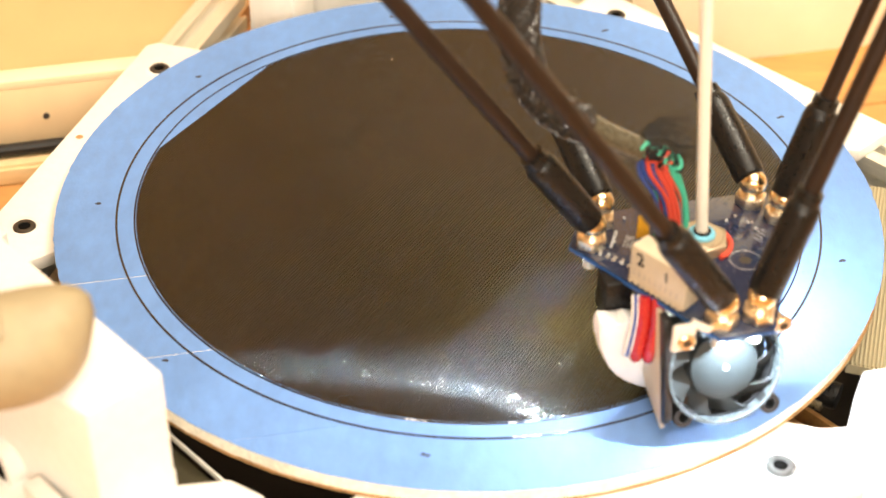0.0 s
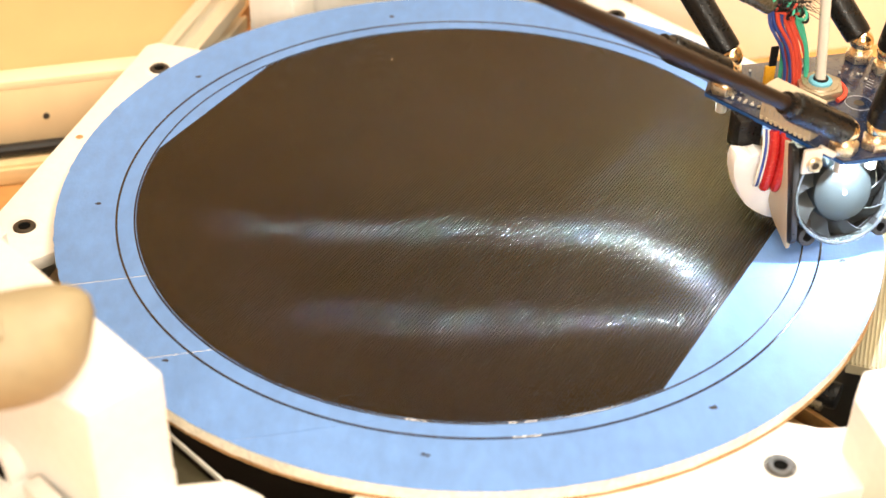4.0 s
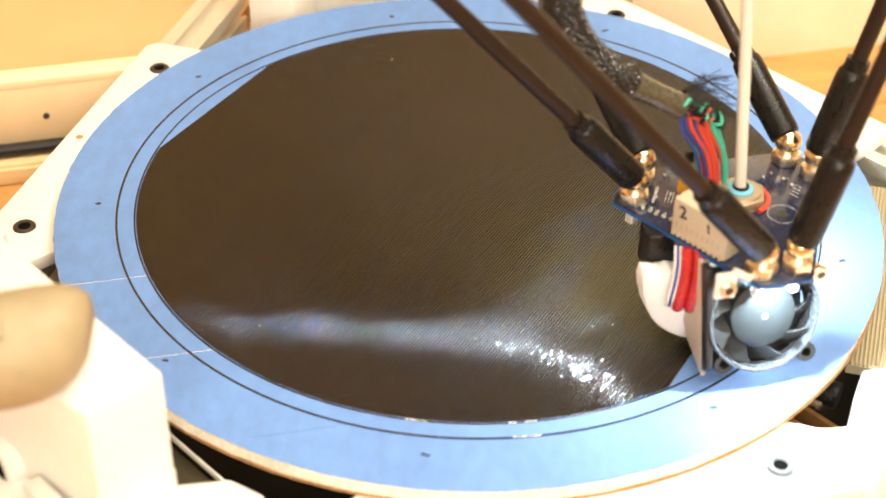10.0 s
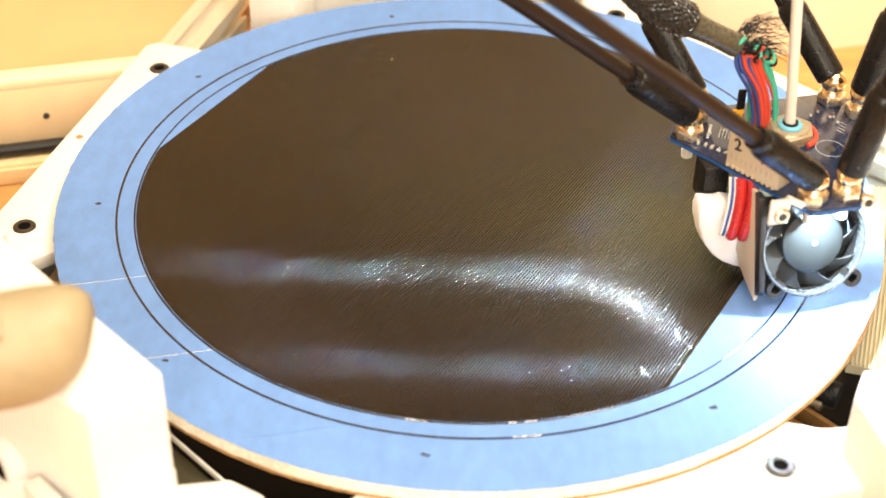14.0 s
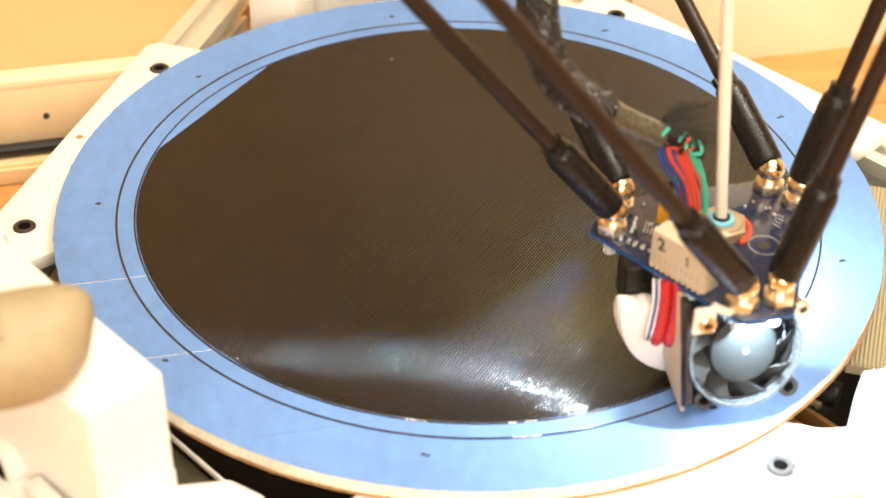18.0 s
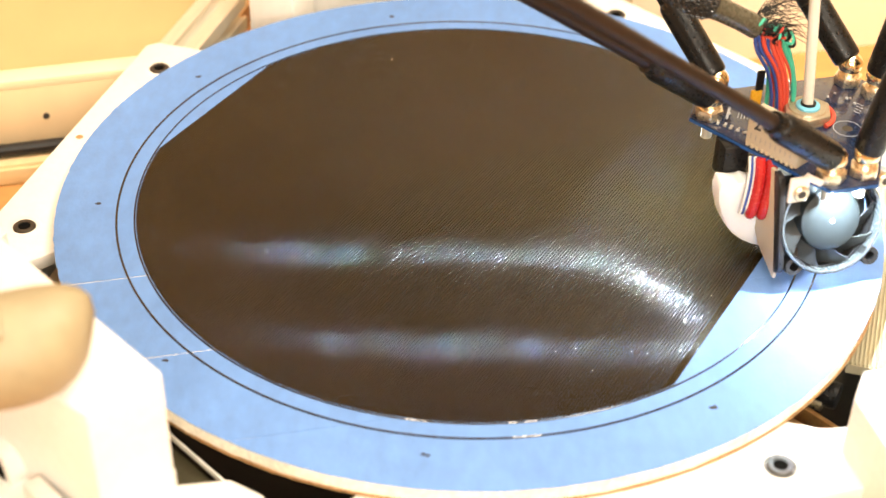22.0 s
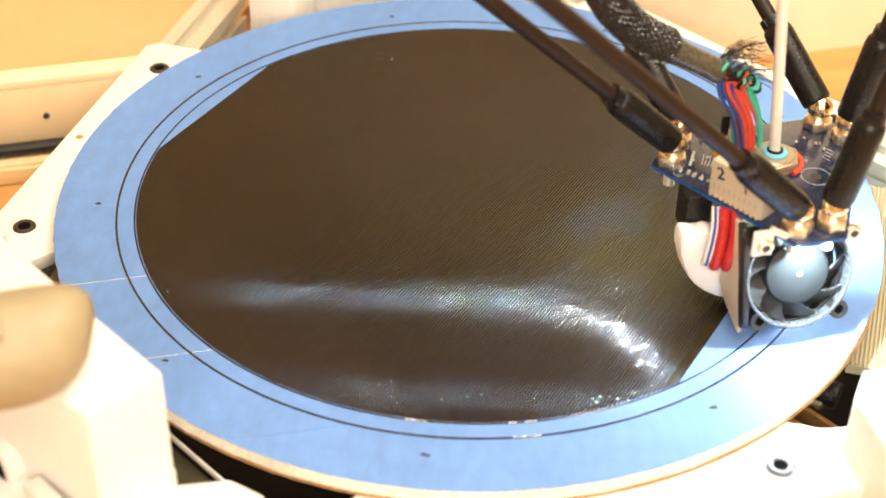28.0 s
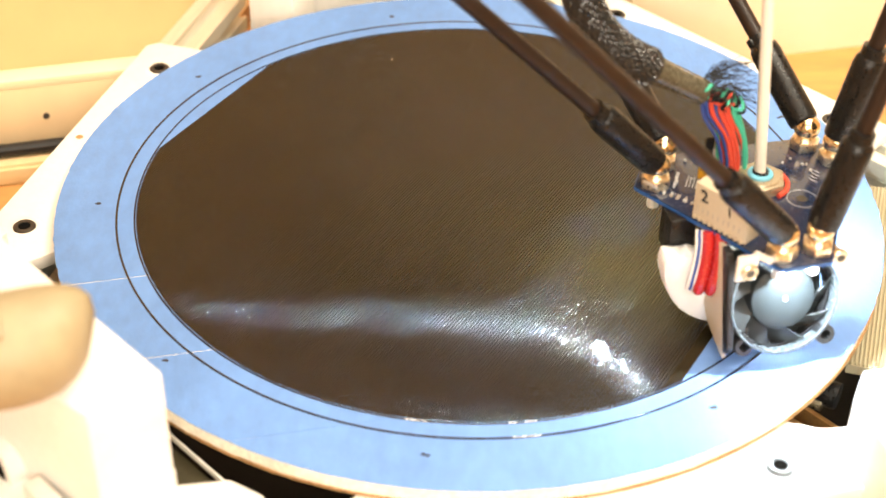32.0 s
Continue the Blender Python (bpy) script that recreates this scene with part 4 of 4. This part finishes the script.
        mid = (p + e) / 2 + Vector((rng.uniform(0, 3), rng.uniform(-2, 2), rng.uniform(0, 3.5)))
        sweep(bm, curve_points([p, mid, e], 4), 0.12, 4)
    ob = part("frayed_braid", bm, SLEEVE, head, "frayed black braid strands")
    tagged(ob, kind="stuff")
    return head


HEAD = make_head()


def make_tube():
    tube = thing("feed_tube", "white plastic filament tube plugged into the print head", "tube")
    bm = bmesh.new()
    sweep(bm, curve_points([(2.2, 4.6, 50.5), (-0.3, 4.8, 75), (-2.8, 5, 100), (-7.8, 5.5, 150), (-18, 8, 250), (-36, 14, 400)], 10), 2.0, 14)
    part("pipe", bm, PTFE, tube)
    return tube


TUBE = make_tube()


# ---- rods and carriages ----
ROD_L, JOINT_R, JOINT_TURN = 361.0, (220.3, 203.8, 217.3), 3.63


def make_rod():
    """A carbon rod with its moulded ends, standing on its lower ball along z."""
    ob = thing("delta_rod", "dark carbon rod with black moulded ball-joint ends", "rod", "delta rods")
    bm = bmesh.new()
    rod(bm, (0, 0, 34), (0, 0, ROD_L - 34), 2.9, seg=20)
    part("tube", bm, CARBON, ob, "dark brown carbon tube")
    for z0, s in ((0.0, 1), (ROD_L, -1)):
        bm = bmesh.new()
        lathe(bm, [(2.8, 2.2), (4.75, 1.9), (5.3, 2.4), (5.5, 4.0), (5.6, 31.0), (5.2, 33.6), (4.4, 34.6), (4.2, 38.4), (2.8, 38.6)], 24, at(0, 0, z0, 0 if s > 0 else 180, 0, 0))
        cup = part("ball_cup", bm, CUP, ob, "black moulded ball cup")
        bm = bmesh.new()
        box(bm, at(4.0, 0, z0 + s * 36.6), 1.6, 2.8, 3.2, 0.3)
        part("lug", bm, CUP, cup)
    return ob


RODS = [make_rod()]
RODS += [copy_thing(RODS[0], Matrix.Identity(4)) for _ in range(5)]


def make_carriage(jr):
    ob = thing("carriage", "white printed carriage sliding on a tower beam", "carriage", "carriages")
    bm = bmesh.new()
    box(bm, at((jr + 8 + 246) / 2, 0, 0), 246 - jr - 8, 46, 46, 3)
    part("plate", bm, WHITE_PRINT, ob)
    for s in (-1, 1):
        bm = bmesh.new()
        box(bm, at(jr + 6, 27.5 * s, 0), 10, 10, 12, 1.5)
        part("arm", bm, WHITE_PRINT, ob)
        bm = bmesh.new()
        ball(bm, (jr, 27.5 * s, 0), 4.76)
        part("ball", bm, NICKEL, ob)
    return ob


CARRIAGES = [make_carriage(jr) for jr in JOINT_R]


# ---- the braided sleeve, in short rigid links ----
LINK, LINKS = 7.0, 40


def make_sleeve():
    ob = thing("cable_sleeve", "black braided cable sleeve that hangs into the print head", "cable")
    bm = bmesh.new()
    r = 6.1
    lathe(bm, [(0.5, -1.2), (r - 0.5, -1.2), (r, 0), (r, LINK), (r - 0.5, LINK + 1.2), (0.5, LINK + 1.2)], 18)
    core = finish(bm, "link", SLEEVE)
    bm = bmesh.new()
    # strands wind both ways, each over and under the others
    for s in (-1, 1):
        for k in range(18):
            pts = []
            for j in range(9):
                a = 2 * math.pi * k / 18 + s * j * math.pi / 36
                d = r + 0.10 + 0.30 * s * math.cos(math.pi * (k + j))
                pts.append((math.cos(a) * d, math.sin(a) * d, LINK * j / 8))
            sweep(bm, pts, 0.33, 5)
    braid = finish(bm, "braid", BRAID)
    links = []
    for k in range(LINKS):
        li = new("sleeve_link", core)
        br = new("braid", braid)
        br.parent = li
        tagged(br, kind="stuff")
        li.parent = ob
        links.append(li)
    return links


LINKS_OB = make_sleeve()
ANCHOR = Vector((30, -67, 224))


def head_pose(t):
    p = nozzle(t)
    return at(p.x, p.y, 0, 0, 0, HEAD_TURN)


def metres(m):
    return Matrix.Translation(m.translation * K) @ m.to_3x3().to_4x4()


def sleeve_line(t):
    """Points of the sleeve at t, from the heat-shrunk end up to where it hangs, one link apart."""
    hp = head_pose(t)
    start = hp @ Vector((-40.0, 12.5, 95.5))
    lead = start + hp.to_3x3() @ Vector((-51, 0, 25.7))
    hang = ANCHOR + Vector((5.7, 6.4, -31.5))
    fine = []
    for k in range(161):
        u = k / 160
        fine.append(start * (1 - u) ** 3 + lead * (3 * u * (1 - u) ** 2) + hang * (3 * u * u * (1 - u)) + ANCHOR * u ** 3)
    fine.append(ANCHOR + Vector((-13, 46, 220)))
    out, need = [fine[0]], LINK
    for a, b in zip(fine, fine[1:]):
        d = (b - a).length
        while need <= d and len(out) <= LINKS:
            out.append(a + (b - a) * (need / d))
            need += LINK
        need -= d
    return out


def motions():
    walk(HEAD, [(t, metres(head_pose(t))) for t in TIMES])
    walk(TUBE, [(t, metres(head_pose(t))) for t in TIMES])
    for k, a in enumerate(TOWERS):
        a, jr = a + JOINT_TURN, JOINT_R[k]
        n = Vector((math.cos(radians(a)), math.sin(radians(a)), 0))
        tt = Vector((-n.y, n.x, 0))
        rows = []
        for t in TIMES:
            hp = head_pose(t)
            low = hp @ (STUDS[2 * k] + Vector((0, 0, BALL_Z)))
            top = n * jr - tt * 27.5
            dz = math.sqrt(ROD_L ** 2 - (top.x - low.x) ** 2 - (top.y - low.y) ** 2)
            rows.append((t, mm(0, 0, BALL_Z + dz, 0, 0, a)))
        walk(CARRIAGES[k], rows)
        for e in (0, 1):
            rows = []
            for t in TIMES:
                hp = head_pose(t)
                low = hp @ (STUDS[2 * k + e] + Vector((0, 0, BALL_Z)))
                top = n * jr + tt * (27.5 if e else -27.5)
                dz = math.sqrt(ROD_L ** 2 - (top.x - low.x) ** 2 - (top.y - low.y) ** 2)
                d = Vector((top.x - low.x, top.y - low.y, dz))
                rows.append((t, Matrix.Translation(low * K) @ d.to_track_quat("Z", "Y").to_matrix().to_4x4()))
            walk(RODS[2 * k + e], rows)
    for i, mid, ob in FRESH:
        # a length comes up through the tape as the nozzle passes over it
        (t0, u0, _), (t1, u1, _) = KNOTS[i], KNOTS[i + 1]
        when = min(max(t0 + (mid - u0) / (u1 - u0) * (t1 - t0), 0.0), 31.9)
        down, up = mm(0, 0, -0.5), mm(0, 0, 0)
        rows = [(0.0, down if when > 0.1 else up)]
        if when > 0.1:
            rows += [(when - 0.05, down), (when + 0.05, up)]
        walk(ob, rows + [(32.0, up)])
    coarse = [t for t in TIMES if abs(t * 2 - round(t * 2)) < 1e-6] 
    shapes = [(t, sleeve_line(t)) for t in coarse]
    for i, li in enumerate(LINKS_OB):
        rows = []
        for t, pts in shapes:
            d = pts[i + 1] - pts[i]
            rows.append((t, Matrix.Translation(pts[i] * K) @ d.to_track_quat("Z", "Y").to_matrix().to_4x4()))
        walk(li, rows)


motions()
